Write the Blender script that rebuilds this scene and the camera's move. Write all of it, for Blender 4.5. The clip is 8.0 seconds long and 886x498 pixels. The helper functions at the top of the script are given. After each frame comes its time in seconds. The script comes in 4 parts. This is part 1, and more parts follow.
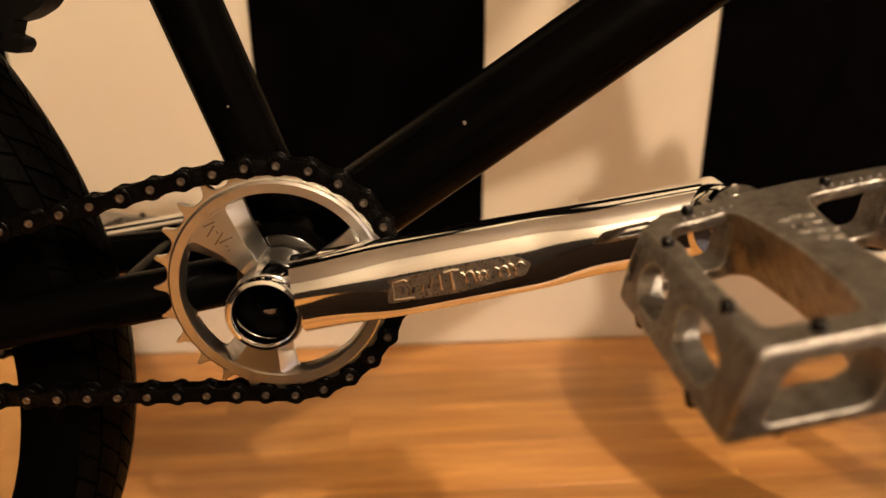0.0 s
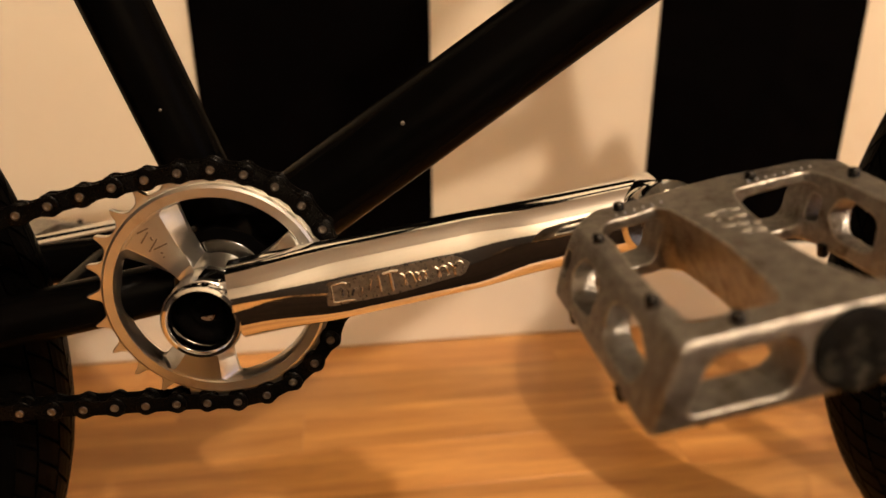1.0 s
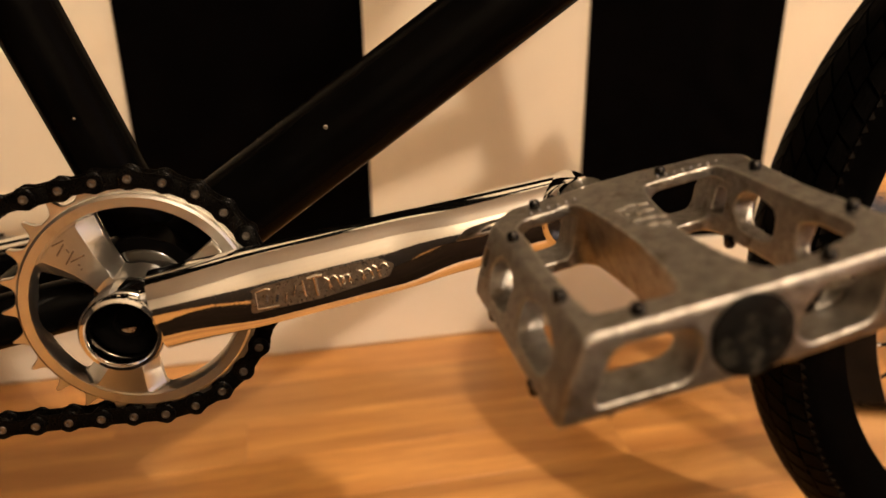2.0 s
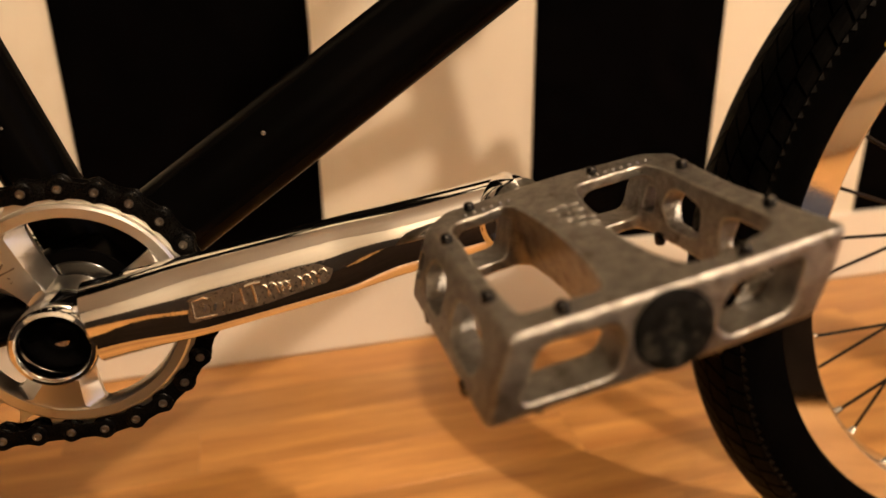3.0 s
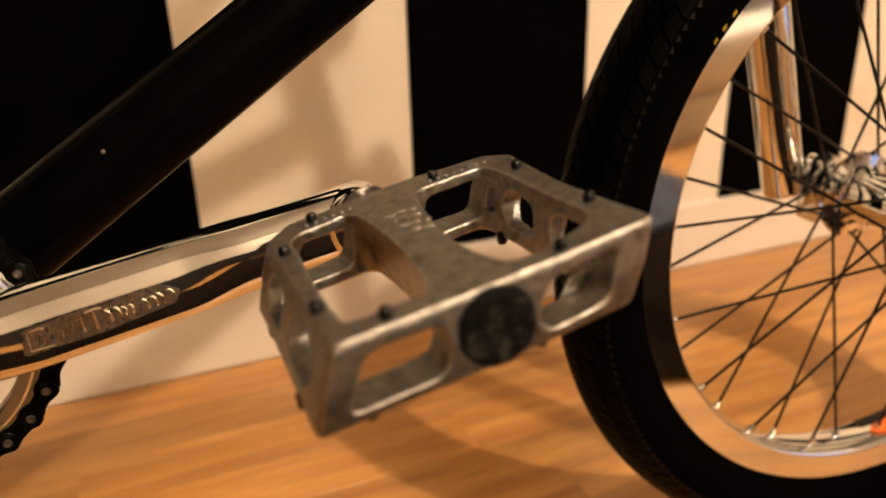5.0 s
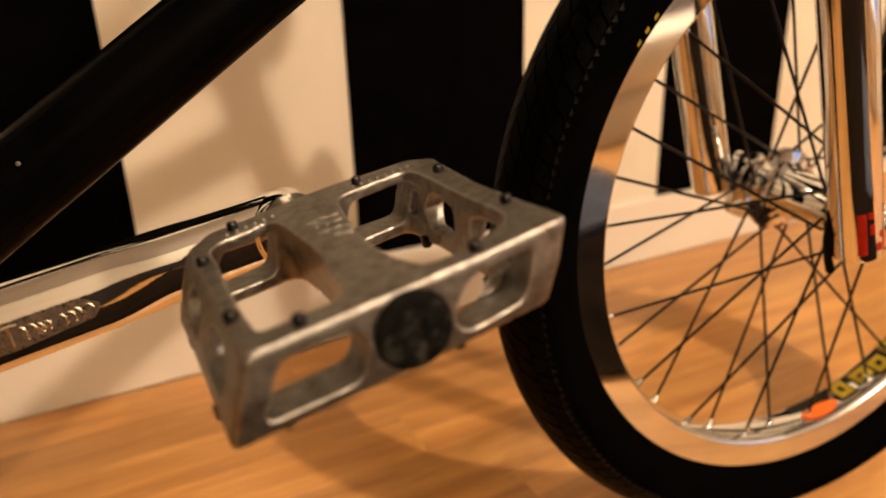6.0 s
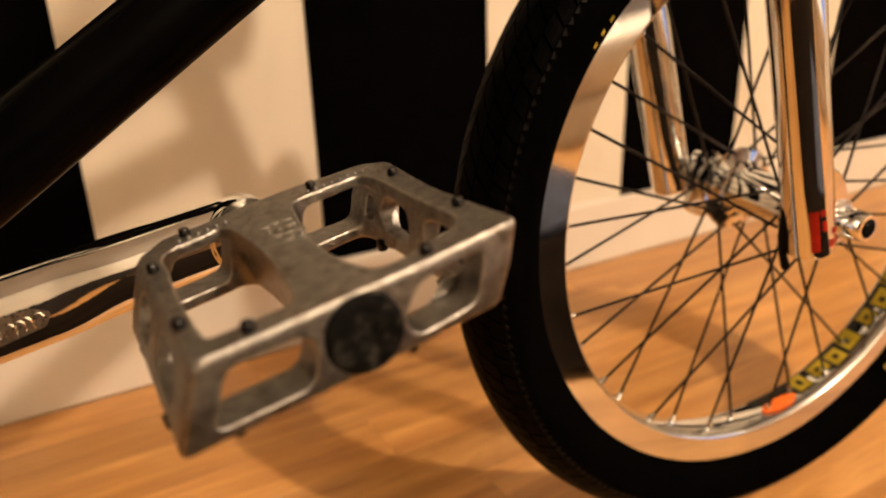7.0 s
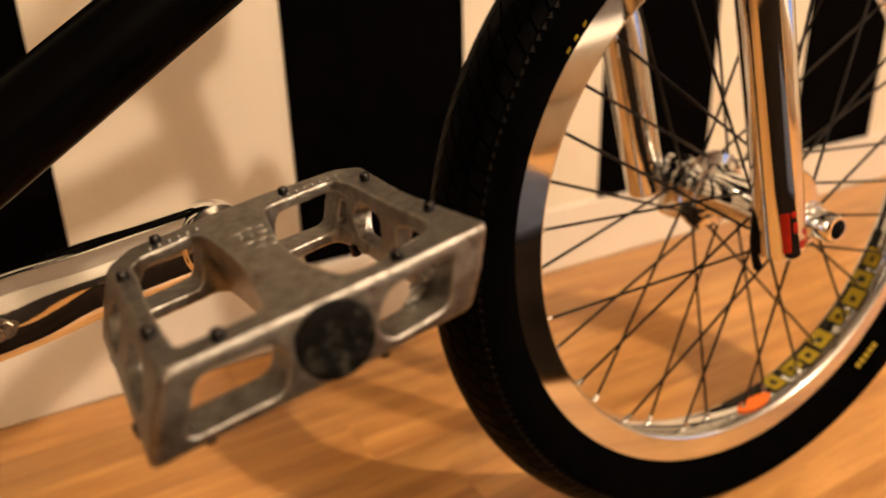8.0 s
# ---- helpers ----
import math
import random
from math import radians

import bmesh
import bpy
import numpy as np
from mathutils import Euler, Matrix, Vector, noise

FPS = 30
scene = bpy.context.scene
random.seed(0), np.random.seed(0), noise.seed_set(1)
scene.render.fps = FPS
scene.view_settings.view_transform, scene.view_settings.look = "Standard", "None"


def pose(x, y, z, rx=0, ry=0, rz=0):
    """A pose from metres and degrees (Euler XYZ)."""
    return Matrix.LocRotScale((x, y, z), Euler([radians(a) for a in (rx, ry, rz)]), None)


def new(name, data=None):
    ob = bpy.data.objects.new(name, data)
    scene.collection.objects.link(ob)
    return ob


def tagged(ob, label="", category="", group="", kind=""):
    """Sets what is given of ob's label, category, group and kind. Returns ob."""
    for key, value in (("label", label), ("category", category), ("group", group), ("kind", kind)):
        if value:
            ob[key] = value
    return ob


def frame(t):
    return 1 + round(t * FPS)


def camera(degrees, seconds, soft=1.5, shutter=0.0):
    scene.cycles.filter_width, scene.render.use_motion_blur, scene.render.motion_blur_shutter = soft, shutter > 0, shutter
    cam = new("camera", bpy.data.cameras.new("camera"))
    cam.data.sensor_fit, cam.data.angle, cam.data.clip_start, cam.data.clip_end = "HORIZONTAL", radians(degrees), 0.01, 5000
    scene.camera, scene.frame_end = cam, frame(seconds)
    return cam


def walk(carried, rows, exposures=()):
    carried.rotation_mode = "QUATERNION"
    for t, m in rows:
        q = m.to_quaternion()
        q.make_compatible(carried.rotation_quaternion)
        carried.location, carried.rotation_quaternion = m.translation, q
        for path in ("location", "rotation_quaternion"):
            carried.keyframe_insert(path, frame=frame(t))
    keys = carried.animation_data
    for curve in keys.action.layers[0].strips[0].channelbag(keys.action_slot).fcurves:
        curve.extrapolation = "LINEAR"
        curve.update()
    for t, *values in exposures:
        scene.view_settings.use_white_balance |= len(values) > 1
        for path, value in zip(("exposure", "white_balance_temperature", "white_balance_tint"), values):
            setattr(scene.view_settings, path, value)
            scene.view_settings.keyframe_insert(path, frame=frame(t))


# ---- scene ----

# ---------------------------------------------------------------- camera
cam = camera(62.15, 8.0)
cam.data.dof.use_dof = True
cam.data.dof.focus_distance = 0.31
cam.data.dof.aperture_fstop = 7.5
PATH = [
    (0.0, 0.0563, -0.3065, 0.4235, 68.510, 0.355, -2.628),
    (0.5, 0.0591, -0.3063, 0.4241, 68.339, 0.402, -4.191),
    (1.0, 0.0629, -0.3064, 0.4242, 68.331, 0.440, -6.298),
    (1.5, 0.0678, -0.3076, 0.4247, 68.305, 0.598, -8.632),
    (3.0, 0.0795, -0.3118, 0.4247, 68.668, 0.867, -14.056),
    (3.5, 0.0835, -0.3127, 0.4251, 68.691, 0.999, -15.962),
    (4.0, 0.0884, -0.3143, 0.4254, 68.687, 1.143, -18.222),
    (4.5, 0.0926, -0.3158, 0.4255, 68.724, 1.261, -20.202),
    (5.0, 0.0971, -0.3182, 0.4254, 68.890, 1.465, -22.432),
    (6.5, 0.1076, -0.3242, 0.4257, 69.105, 1.639, -28.026),
    (7.0, 0.1092, -0.3254, 0.4260, 69.141, 1.617, -29.004),
    (7.5, 0.1106, -0.3269, 0.4265, 69.239, 1.663, -29.758),
    (8.0, 0.1110, -0.3270, 0.4267, 69.352, 1.537, -30.634),
]
walk(cam, [(t, pose(x, y, z, rx, ry, rz)) for t, x, y, z, rx, ry, rz in PATH])

# ---------------------------------------------------------------- light
world = bpy.data.worlds.new("world")
scene.world = world
world.use_nodes = True
world.node_tree.nodes["Background"].inputs[0].default_value = (0.02, 0.014, 0.008, 1)
world.node_tree.nodes["Background"].inputs[1].default_value = 1.0

room_lamp = new("room_lamp", bpy.data.lights.new("room_lamp", "POINT"))
room_lamp.data.energy = 108
room_lamp.data.color = (1.0, 0.765, 0.545)
room_lamp.data.shadow_soft_size = 0.045
room_lamp.location = (0.92, -1.735, 2.20)
scene.view_settings.exposure = 0.93


# ---------------------------------------------------------------- materials
def material(name, colour, rough=0.5, metal=0.0, vary=0.15, scale=40.0, bump=0.0, bump_scale=400.0, coat=0.0,
             dirt=None, dirt_scale=25.0, dirt_from=0.55, rough_vary=0.08, stretch=(1, 1, 1), spec=0.5, rubbed=None, hollow_tint=None):
    """Two scales of variation on colour and gloss, stains of their own shape, fine relief."""
    m = bpy.data.materials.new(name)
    m.use_nodes = True
    nt = m.node_tree
    n, l = nt.nodes, nt.links
    b = n["Principled BSDF"]
    b.inputs["Metallic"].default_value = metal
    b.inputs["Specular IOR Level"].default_value = spec
    b.inputs["Coat Weight"].default_value = coat
    b.inputs["Coat Roughness"].default_value = 0.12
    tc = n.new("ShaderNodeTexCoord")
    mp = n.new("ShaderNodeMapping")
    mp.inputs["Scale"].default_value = stretch
    l.new(tc.outputs["Object"], mp.inputs["Vector"])
    big = n.new("ShaderNodeTexNoise")
    big.inputs["Scale"].default_value = scale
    big.inputs["Detail"].default_value = 6
    l.new(mp.outputs[0], big.inputs["Vector"])
    ramp = n.new("ShaderNodeValToRGB")
    lo = [max(0, c * (1 - vary)) for c in colour]
    hi = [min(1, c * (1 + vary)) for c in colour]
    ramp.color_ramp.elements[0].position, ramp.color_ramp.elements[1].position = 0.3, 0.7
    ramp.color_ramp.elements[0].color, ramp.color_ramp.elements[1].color = (*lo, 1), (*hi, 1)
    l.new(big.outputs[0], ramp.inputs[0])
    out = ramp.outputs[0]
    fine = n.new("ShaderNodeTexNoise")
    fine.inputs["Scale"].default_value = bump_scale
    fine.inputs["Detail"].default_value = 4
    l.new(mp.outputs[0], fine.inputs["Vector"])
    if dirt:
        spots = n.new("ShaderNodeTexNoise")
        spots.inputs["Scale"].default_value = dirt_scale
        spots.inputs["Detail"].default_value = 8
        spots.inputs["Roughness"].default_value = 0.65
        l.new(tc.outputs["Object"], spots.inputs["Vector"])
        cut = n.new("ShaderNodeMapRange")
        cut.inputs[1].default_value, cut.inputs[2].default_value = dirt_from, dirt_from + 0.15
        l.new(spots.outputs[0], cut.inputs[0])
        mix = n.new("ShaderNodeMix")
        mix.data_type = "RGBA"
        l.new(cut.outputs[0], mix.inputs[0])
        l.new(out, mix.inputs[6])
        mix.inputs[7].default_value = (*dirt, 1)
        out = mix.outputs[2]
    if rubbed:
        # bright metal where edges are rubbed bare, a dark brown tint in the hollows
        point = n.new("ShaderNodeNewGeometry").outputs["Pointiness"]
        for lo, hi, tint in ((0.505, 0.56, rubbed), (0.499, 0.462, hollow_tint)):
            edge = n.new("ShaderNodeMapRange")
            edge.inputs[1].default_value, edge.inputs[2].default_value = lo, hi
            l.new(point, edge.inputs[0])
            patchy = n.new("ShaderNodeMath")
            patchy.operation = "MULTIPLY"
            l.new(edge.outputs[0], patchy.inputs[0])
            l.new(big.outputs[0], patchy.inputs[1])
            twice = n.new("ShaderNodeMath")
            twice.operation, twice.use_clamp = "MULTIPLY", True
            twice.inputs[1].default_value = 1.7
            l.new(patchy.outputs[0], twice.inputs[0])
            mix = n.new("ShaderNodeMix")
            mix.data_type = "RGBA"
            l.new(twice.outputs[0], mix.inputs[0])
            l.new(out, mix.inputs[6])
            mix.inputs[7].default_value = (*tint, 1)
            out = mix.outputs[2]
    l.new(out, b.inputs["Base Color"])
    rr = n.new("ShaderNodeMapRange")
    rr.inputs[1].default_value, rr.inputs[2].default_value = 0.3, 0.7
    rr.inputs[3].default_value, rr.inputs[4].default_value = max(0.02, rough - rough_vary), min(1, rough + rough_vary)
    l.new(fine.outputs[0], rr.inputs[0])
    l.new(rr.outputs[0], b.inputs["Roughness"])
    if bump:
        bp = n.new("ShaderNodeBump")
        bp.inputs["Strength"].default_value = bump
        bp.inputs["Distance"].default_value = 0.0004
        l.new(fine.outputs[0], bp.inputs["Height"])
        l.new(bp.outputs[0], b.inputs["Normal"])
    return m


def wood(name, island):
    """Orange beech laminate: streaks along x, each strip of its own tone."""
    m = bpy.data.materials.new(name)
    m.use_nodes = True
    nt = m.node_tree
    n, l = nt.nodes, nt.links
    b = n["Principled BSDF"]
    tc = n.new("ShaderNodeTexCoord")
    if island:
        geo = n.new("ShaderNodeNewGeometry")
        rnd = geo.outputs["Random Per Island"]
    else:
        info = n.new("ShaderNodeObjectInfo")
        rnd = info.outputs["Random"]
    shift = n.new("ShaderNodeVectorMath")
    shift.operation = "SCALE"
    shift.inputs[0].default_value = (7.1, 3.7, 5.3)
    l.new(rnd, shift.inputs["Scale"])
    add = n.new("ShaderNodeVectorMath")
    l.new(tc.outputs["Object"], add.inputs[0])
    l.new(shift.outputs[0], add.inputs[1])
    mp = n.new("ShaderNodeMapping")
    mp.inputs["Scale"].default_value = (1.5, 15, 1)
    l.new(add.outputs[0], mp.inputs["Vector"])
    streak = n.new("ShaderNodeTexNoise")
    streak.inputs["Scale"].default_value = 3.0
    streak.inputs["Detail"].default_value = 8
    streak.inputs["Distortion"].default_value = 0.6
    l.new(mp.outputs[0], streak.inputs["Vector"])
    mp2 = n.new("ShaderNodeMapping")
    mp2.inputs["Scale"].default_value = (20, 300, 1)
    l.new(add.outputs[0], mp2.inputs["Vector"])
    pores = n.new("ShaderNodeTexNoise")
    pores.inputs["Scale"].default_value = 2.0
    pores.inputs["Detail"].default_value = 3
    l.new(mp2.outputs[0], pores.inputs["Vector"])
    ramp = n.new("ShaderNodeValToRGB")
    e = ramp.color_ramp.elements
    e[0].position, e[1].position = 0.22, 0.78
    e[0].color, e[1].color = (0.40, 0.168, 0.044, 1), (0.78, 0.415, 0.136, 1)
    l.new(streak.outputs[0], ramp.inputs[0])
    tone = n.new("ShaderNodeMapRange")
    tone.inputs[3].default_value, tone.inputs[4].default_value = 0.86, 1.14
    l.new(rnd, tone.inputs[0])
    fleck = n.new("ShaderNodeMapRange")
    fleck.inputs[1].default_value, fleck.inputs[2].default_value = 0.3, 0.55
    fleck.inputs[3].default_value, fleck.inputs[4].default_value = 0.86, 1.0
    l.new(pores.outputs[0], fleck.inputs[0])
    mul = n.new("ShaderNodeMath")
    mul.operation = "MULTIPLY"
    l.new(tone.outputs[0], mul.inputs[0])
    l.new(fleck.outputs[0], mul.inputs[1])
    sc = n.new("ShaderNodeVectorMath")
    sc.operation = "SCALE"
    l.new(ramp.outputs[0], sc.inputs[0])
    l.new(mul.outputs[0], sc.inputs["Scale"])
    l.new(sc.outputs[0], b.inputs["Base Color"])
    rg = n.new("ShaderNodeMapRange")
    rg.inputs[3].default_value, rg.inputs[4].default_value = 0.25, 0.40
    l.new(streak.outputs[0], rg.inputs[0])
    l.new(rg.outputs[0], b.inputs["Roughness"])
    bp = n.new("ShaderNodeBump")
    bp.inputs["Strength"].default_value = 0.12
    bp.inputs["Distance"].default_value = 0.0004
    l.new(pores.outputs[0], bp.inputs["Height"])
    l.new(bp.outputs[0], b.inputs["Normal"])
    return m


CHROME = material("chrome", (0.86, 0.87, 0.88), 0.06, 1.0, 0.03, 30, 0.03, 900, rough_vary=0.03)
MARK_METAL = material("worn_chrome", (0.34, 0.29, 0.25), 0.30, 1.0, 0.2, 400, 0.1, 900, rough_vary=0.06)
MARK_BRIGHT = material("rubbed_chrome", (0.60, 0.55, 0.49), 0.14, 1.0, 0.1, 400, 0.05, 900, rough_vary=0.03)
RIM_CHROME = material("rim_chrome", (0.74, 0.76, 0.78), 0.06, 1.0, 0.04, 30, 0.02, 700, rough_vary=0.03)
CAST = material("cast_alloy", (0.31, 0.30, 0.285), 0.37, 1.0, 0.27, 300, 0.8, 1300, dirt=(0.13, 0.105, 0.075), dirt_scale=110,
                dirt_from=0.55, rough_vary=0.12, rubbed=(0.68, 0.66, 0.62), hollow_tint=(0.05, 0.038, 0.025))
WORN_CAST = material("worn_cast_alloy", (0.40, 0.385, 0.36), 0.34, 1.0, 0.12, 300, 0.3, 1300, rough_vary=0.08)
ALLOY = material("machined_alloy", (0.80, 0.79, 0.76), 0.30, 1.0, 0.05, 60, 0.012, 700, rough_vary=0.01, dirt=(0.58, 0.54, 0.48), dirt_scale=40,
                 dirt_from=0.60)
FRAME_BLACK = material("frame_black", (0.0012, 0.0011, 0.0011), 0.24, 0.0, 0.3, 50, 0.0, 200, spec=0.018, rough_vary=0.02)
CHAIN_BLACK = material("chain_black", (0.0014, 0.0012, 0.0011), 0.30, 0.0, 0.3, 200, 0.2, 1500, spec=0.07, dirt=(0.005, 0.004, 0.003),
                       dirt_scale=300, dirt_from=0.6)
STEEL = material("bare_steel", (0.26, 0.24, 0.22), 0.36, 1.0, 0.2, 300, 0.1, 1500)
SPOKE = material("dark_spoke", (0.016, 0.013, 0.011), 0.42, 0.8, 0.2, 100)
RUBBER = material("tyre_rubber", (0.0012, 0.0011, 0.0011), 0.75, 0.0, 0.3, 60, 0.4, 500, dirt=(0.002, 0.0018, 0.0016), dirt_scale=40,
                  dirt_from=0.6, spec=0.003)
TREAD_RUBBER = material("tread_rubber", (0.0010, 0.0009, 0.0009), 0.38, 0.0, 0.5, 90, 0.4, 500, spec=0.024, dirt=(0.0026, 0.0023, 0.0020), dirt_scale=60,
                        dirt_from=0.56)
# Lighter rubber for the shoulder teeth: the glints on their edges put into colour.
GLINT_RUBBER = material("glint_rubber", (0.0055, 0.0047, 0.004), 0.45, 0.0, 0.4, 200, 0.3, 900, spec=0.09)
DARK = material("dark_plastic", (0.0018, 0.0017, 0.0017), 0.5, 0.0, 0.3, 100, 0.2, 900, spec=0.09)
GLOSS_BLACK = material("gloss_black", (0.004, 0.0035, 0.003), 0.16, 0.0, 0.3, 100, 0.0, 300, spec=0.45, rough_vary=0.02)
CAP_GREY = material("worn_cap", (0.004, 0.0038, 0.0036), 0.45, 0.0, 0.5, 160, 0.8, 420, spec=0.12, dirt=(0.040, 0.037, 0.030), dirt_scale=240,
                    dirt_from=0.52)
PIN_BLACK = material("pin_black", (0.03, 0.028, 0.027), 0.25, 0.8, 0.2, 400)
YELLOW = material("yellow_print", (0.62, 0.47, 0.03), 0.5, 0.0, 0.15, 200)
DECAL_DARK = material("decal_dark", (0.022, 0.021, 0.017), 0.4, 0.0, 0.3, 150)
ORANGE = material("orange_sticker", (0.90, 0.17, 0.015), 0.45, 0.0, 0.12, 200)
RED = material("red_sticker", (0.60, 0.03, 0.012), 0.4, 0.0, 0.12, 200)
CHIP = material("bare_chip", (0.13, 0.11, 0.09), 0.5, 0.3, 0.2, 900)
WALL = material("cream_wall_paint", (0.745, 0.69, 0.57), 0.72, 0.0, 0.035, 5, 0.25, 260, dirt=(0.66, 0.58, 0.45), dirt_scale=3.0,
                dirt_from=0.55)
STRIPE = material("black_wall_paint", (0.0010, 0.0008, 0.0009), 0.85, 0.0, 0.5, 30, 0.3, 260, spec=0.015)
TRIM = material("white_gloss_paint", (0.78, 0.735, 0.65), 0.38, 0.0, 0.03, 8, 0.08, 120)
CEILING = material("ceiling_paint", (0.50, 0.46, 0.40), 0.85, 0.0, 0.03, 3, 0.15, 150)
DARK_WALL = material("dark_unseen_wall", (0.016, 0.012, 0.010), 0.8, 0.0, 0.2, 4, 0.2, 200)
SUBFLOOR = material("subfloor", (0.10, 0.055, 0.025), 0.8, 0.0, 0.2, 20)
WOOD = wood("beech_laminate", False)
WOOD_REST = wood("beech_laminate_rest", True)


# ---------------------------------------------------------------- mesh helpers
def finish(bm, name, mats, smooth=True):
    bmesh.ops.recalc_face_normals(bm, faces=bm.faces)
    me = bpy.data.meshes.new(name)
    bm.to_mesh(me)
    bm.free()
    for m in mats if isinstance(mats, (list, tuple)) else [mats]:
        me.materials.append(m)
    if smooth:
        for p in me.polygons:
            p.use_smooth = True
        me.set_sharp_from_angle(angle=radians(38))
    return me


def part(name, bm, mats, parent, label="", m=None, smooth=True):
    """Links a bmesh (or a mesh) as one object under a thing or a part."""
    me = bm if isinstance(bm, bpy.types.Mesh) else finish(bm, name, mats, smooth)
    ob = new(name, me)
    ob.parent = parent
    if m is not None:
        ob.matrix_basis = m
    return tagged(ob, label) if label else ob


def add_loft(bm, rings, closed=False, caps=True, mat=0):
    """Bridges rings of points, each ring a list of Vectors of equal count."""
    vs = [[bm.verts.new(p) for p in ring] for ring in rings]
    n = len(vs[0])
    pairs = list(zip(vs, vs[1:])) + ([(vs[-1], vs[0])] if closed else [])
    for a, b in pairs:
        for i in range(n):
            f = bm.faces.new((a[i], a[(i + 1) % n], b[(i + 1) % n], b[i]))
            f.material_index = mat
    if caps and not closed:
        bm.faces.new(vs[0][::-1]).material_index = mat
        bm.faces.new(vs[-1]).material_index = mat
    return bm


def frame_of(d):
    d = Vector(d).normalized()
    side = d.cross(Vector((0, 1, 0)))
    if side.length < 1e-4:
        side = Vector((1, 0, 0))
    side.normalize()
    return side, d.cross(side).normalized()


def add_tube(bm, pts, radii, n=24, mat=0, caps=True):
    """A round tube through points; radii: one or one for each."""
    pts = [Vector(p) for p in pts]
    radii = radii if isinstance(radii, (list, tuple)) else [radii] * len(pts)
    rings = []
    for i, p in enumerate(pts):
        d = pts[min(i + 1, len(pts) - 1)] - pts[max(i - 1, 0)]
        a, b = frame_of(d)
        rings.append([p + radii[i] * (math.cos(k * math.tau / n) * a + math.sin(k * math.tau / n) * b) for k in range(n)])
    return add_loft(bm, rings, caps=caps, mat=mat)


def tube(pts, radii, n=24):
    return add_tube(bmesh.new(), pts, radii, n)


def add_lathe(bm, profile, n=48, centre=(0, 0, 0), closed=False, mat=0):
    """Turns a profile of (radius, y) round the y axis."""
    c = Vector(centre)
    rings = [[c + Vector((r * math.cos(k * math.tau / n), y, r * math.sin(k * math.tau / n))) for k in range(n)]
             for r, y in profile]
    return add_loft(bm, rings, closed=closed, caps=not closed, mat=mat)


def lathe(profile, n=48, centre=(0, 0, 0), closed=False):
    return add_lathe(bmesh.new(), profile, n, centre, closed)


def add_box(bm, size, m=Matrix(), bevel=0.0, mat=0):
    r = bmesh.ops.create_cube(bm, size=1.0, matrix=m @ Matrix.Diagonal((*size, 1)))
    fs = {f for v in r["verts"] for f in v.link_faces}
    for f in fs:
        f.material_index = mat
    if bevel:
        es = list({e for f in fs for e in f.edges})
        out = bmesh.ops.bevel(bm, geom=es, offset=bevel, segments=2, profile=0.5, affect="EDGES")
        for f in out["faces"]:
            f.material_index = mat
    return bm


def box(size, m=Matrix(), bevel=0.0):
    return add_box(bmesh.new(), size, m, bevel)


def add_prism(bm, outline, lo, hi, axis="y", mat=0):
    """An outline of (a, b) raised along an axis from lo to hi."""
    def place(a, b, h):
        return Vector((a, h, b)) if axis == "y" else (Vector((a, b, h)) if axis == "z" else Vector((h, a, b)))
    return add_loft(bm, [[place(a, b, h) for a, b in outline] for h in (lo, hi)], mat=mat)


def rounded(pts, r, n=4):
    """Rounds the corners of a polygon of (a, b)."""
    out = []
    for i, p in enumerate(pts):
        p, a, b = Vector(p), Vector(pts[i - 1]), Vector(pts[(i + 1) % len(pts)])
        ra = min(r, 0.45 * (a - p).length, 0.45 * (b - p).length)
        s, e = p + (a - p).normalized() * ra, p + (b - p).normalized() * ra
        for k in range(n + 1):
            t = k / n
            q = (1 - t) ** 2 * s + 2 * t * (1 - t) * p + t * t * e
            out.append((q.x, q.y))
    return out


def carved(bm, cutters, bevel=0.0, segments=2, cast=0.0):
    """A solid less its cutters, with broken edges, as a mesh."""
    def temp(b):
        bmesh.ops.scale(b, vec=(1000, 1000, 1000), verts=b.verts)
        bmesh.ops.triangulate(b, faces=[f for f in b.faces if len(f.verts) == 4])
        bmesh.ops.recalc_face_normals(b, faces=b.faces)
        me = bpy.data.meshes.new("temp")
        b.to_mesh(me)
        b.free()
        return new("temp", me)
    body = temp(bm)
    tools = [temp(c) for c in cutters]
    for c in tools:
        md = body.modifiers.new("cut", "BOOLEAN")
        md.operation, md.solver, md.object = "DIFFERENCE", "EXACT", c
    if bevel:
        md = body.modifiers.new("edge", "BEVEL")
        md.width, md.segments, md.limit_method, md.angle_limit = bevel * 1000, segments, "ANGLE", radians(40)
        md.use_clamp_overlap = True
    if cast:
        md = body.modifiers.new("skin", "REMESH")
        md.mode, md.voxel_size = "VOXEL", cast * 1000
        md = body.modifiers.new("soft", "SMOOTH")
        md.factor, md.iterations = 0.5, 7
    bpy.context.view_layer.update()
    me = bpy.data.meshes.new_from_object(body.evaluated_get(bpy.context.evaluated_depsgraph_get()))
    me.transform(Matrix.Scale(0.001, 4))
    for o in [body, *tools]:
        old = o.data
        bpy.data.objects.remove(o)
        bpy.data.meshes.remove(old)
    return me


def dressed(me, name, mats, sharp=35):
    me.name = name
    me.materials.clear()
    for m in mats if isinstance(mats, (list, tuple)) else [mats]:
        me.materials.append(m)
    for p in me.polygons:
        p.use_smooth = True
    me.set_sharp_from_angle(angle=radians(sharp))
    return me


# ---------------------------------------------------------------- the room
ROOM = Matrix.Translation((0, 0.4765, -0.005)) @ Matrix.Rotation(0.0199, 4, "Z")   # x along the striped wall, y into it
X0, X1, Y0, TOP = -1.9, 3.0, -3.1, 2.4


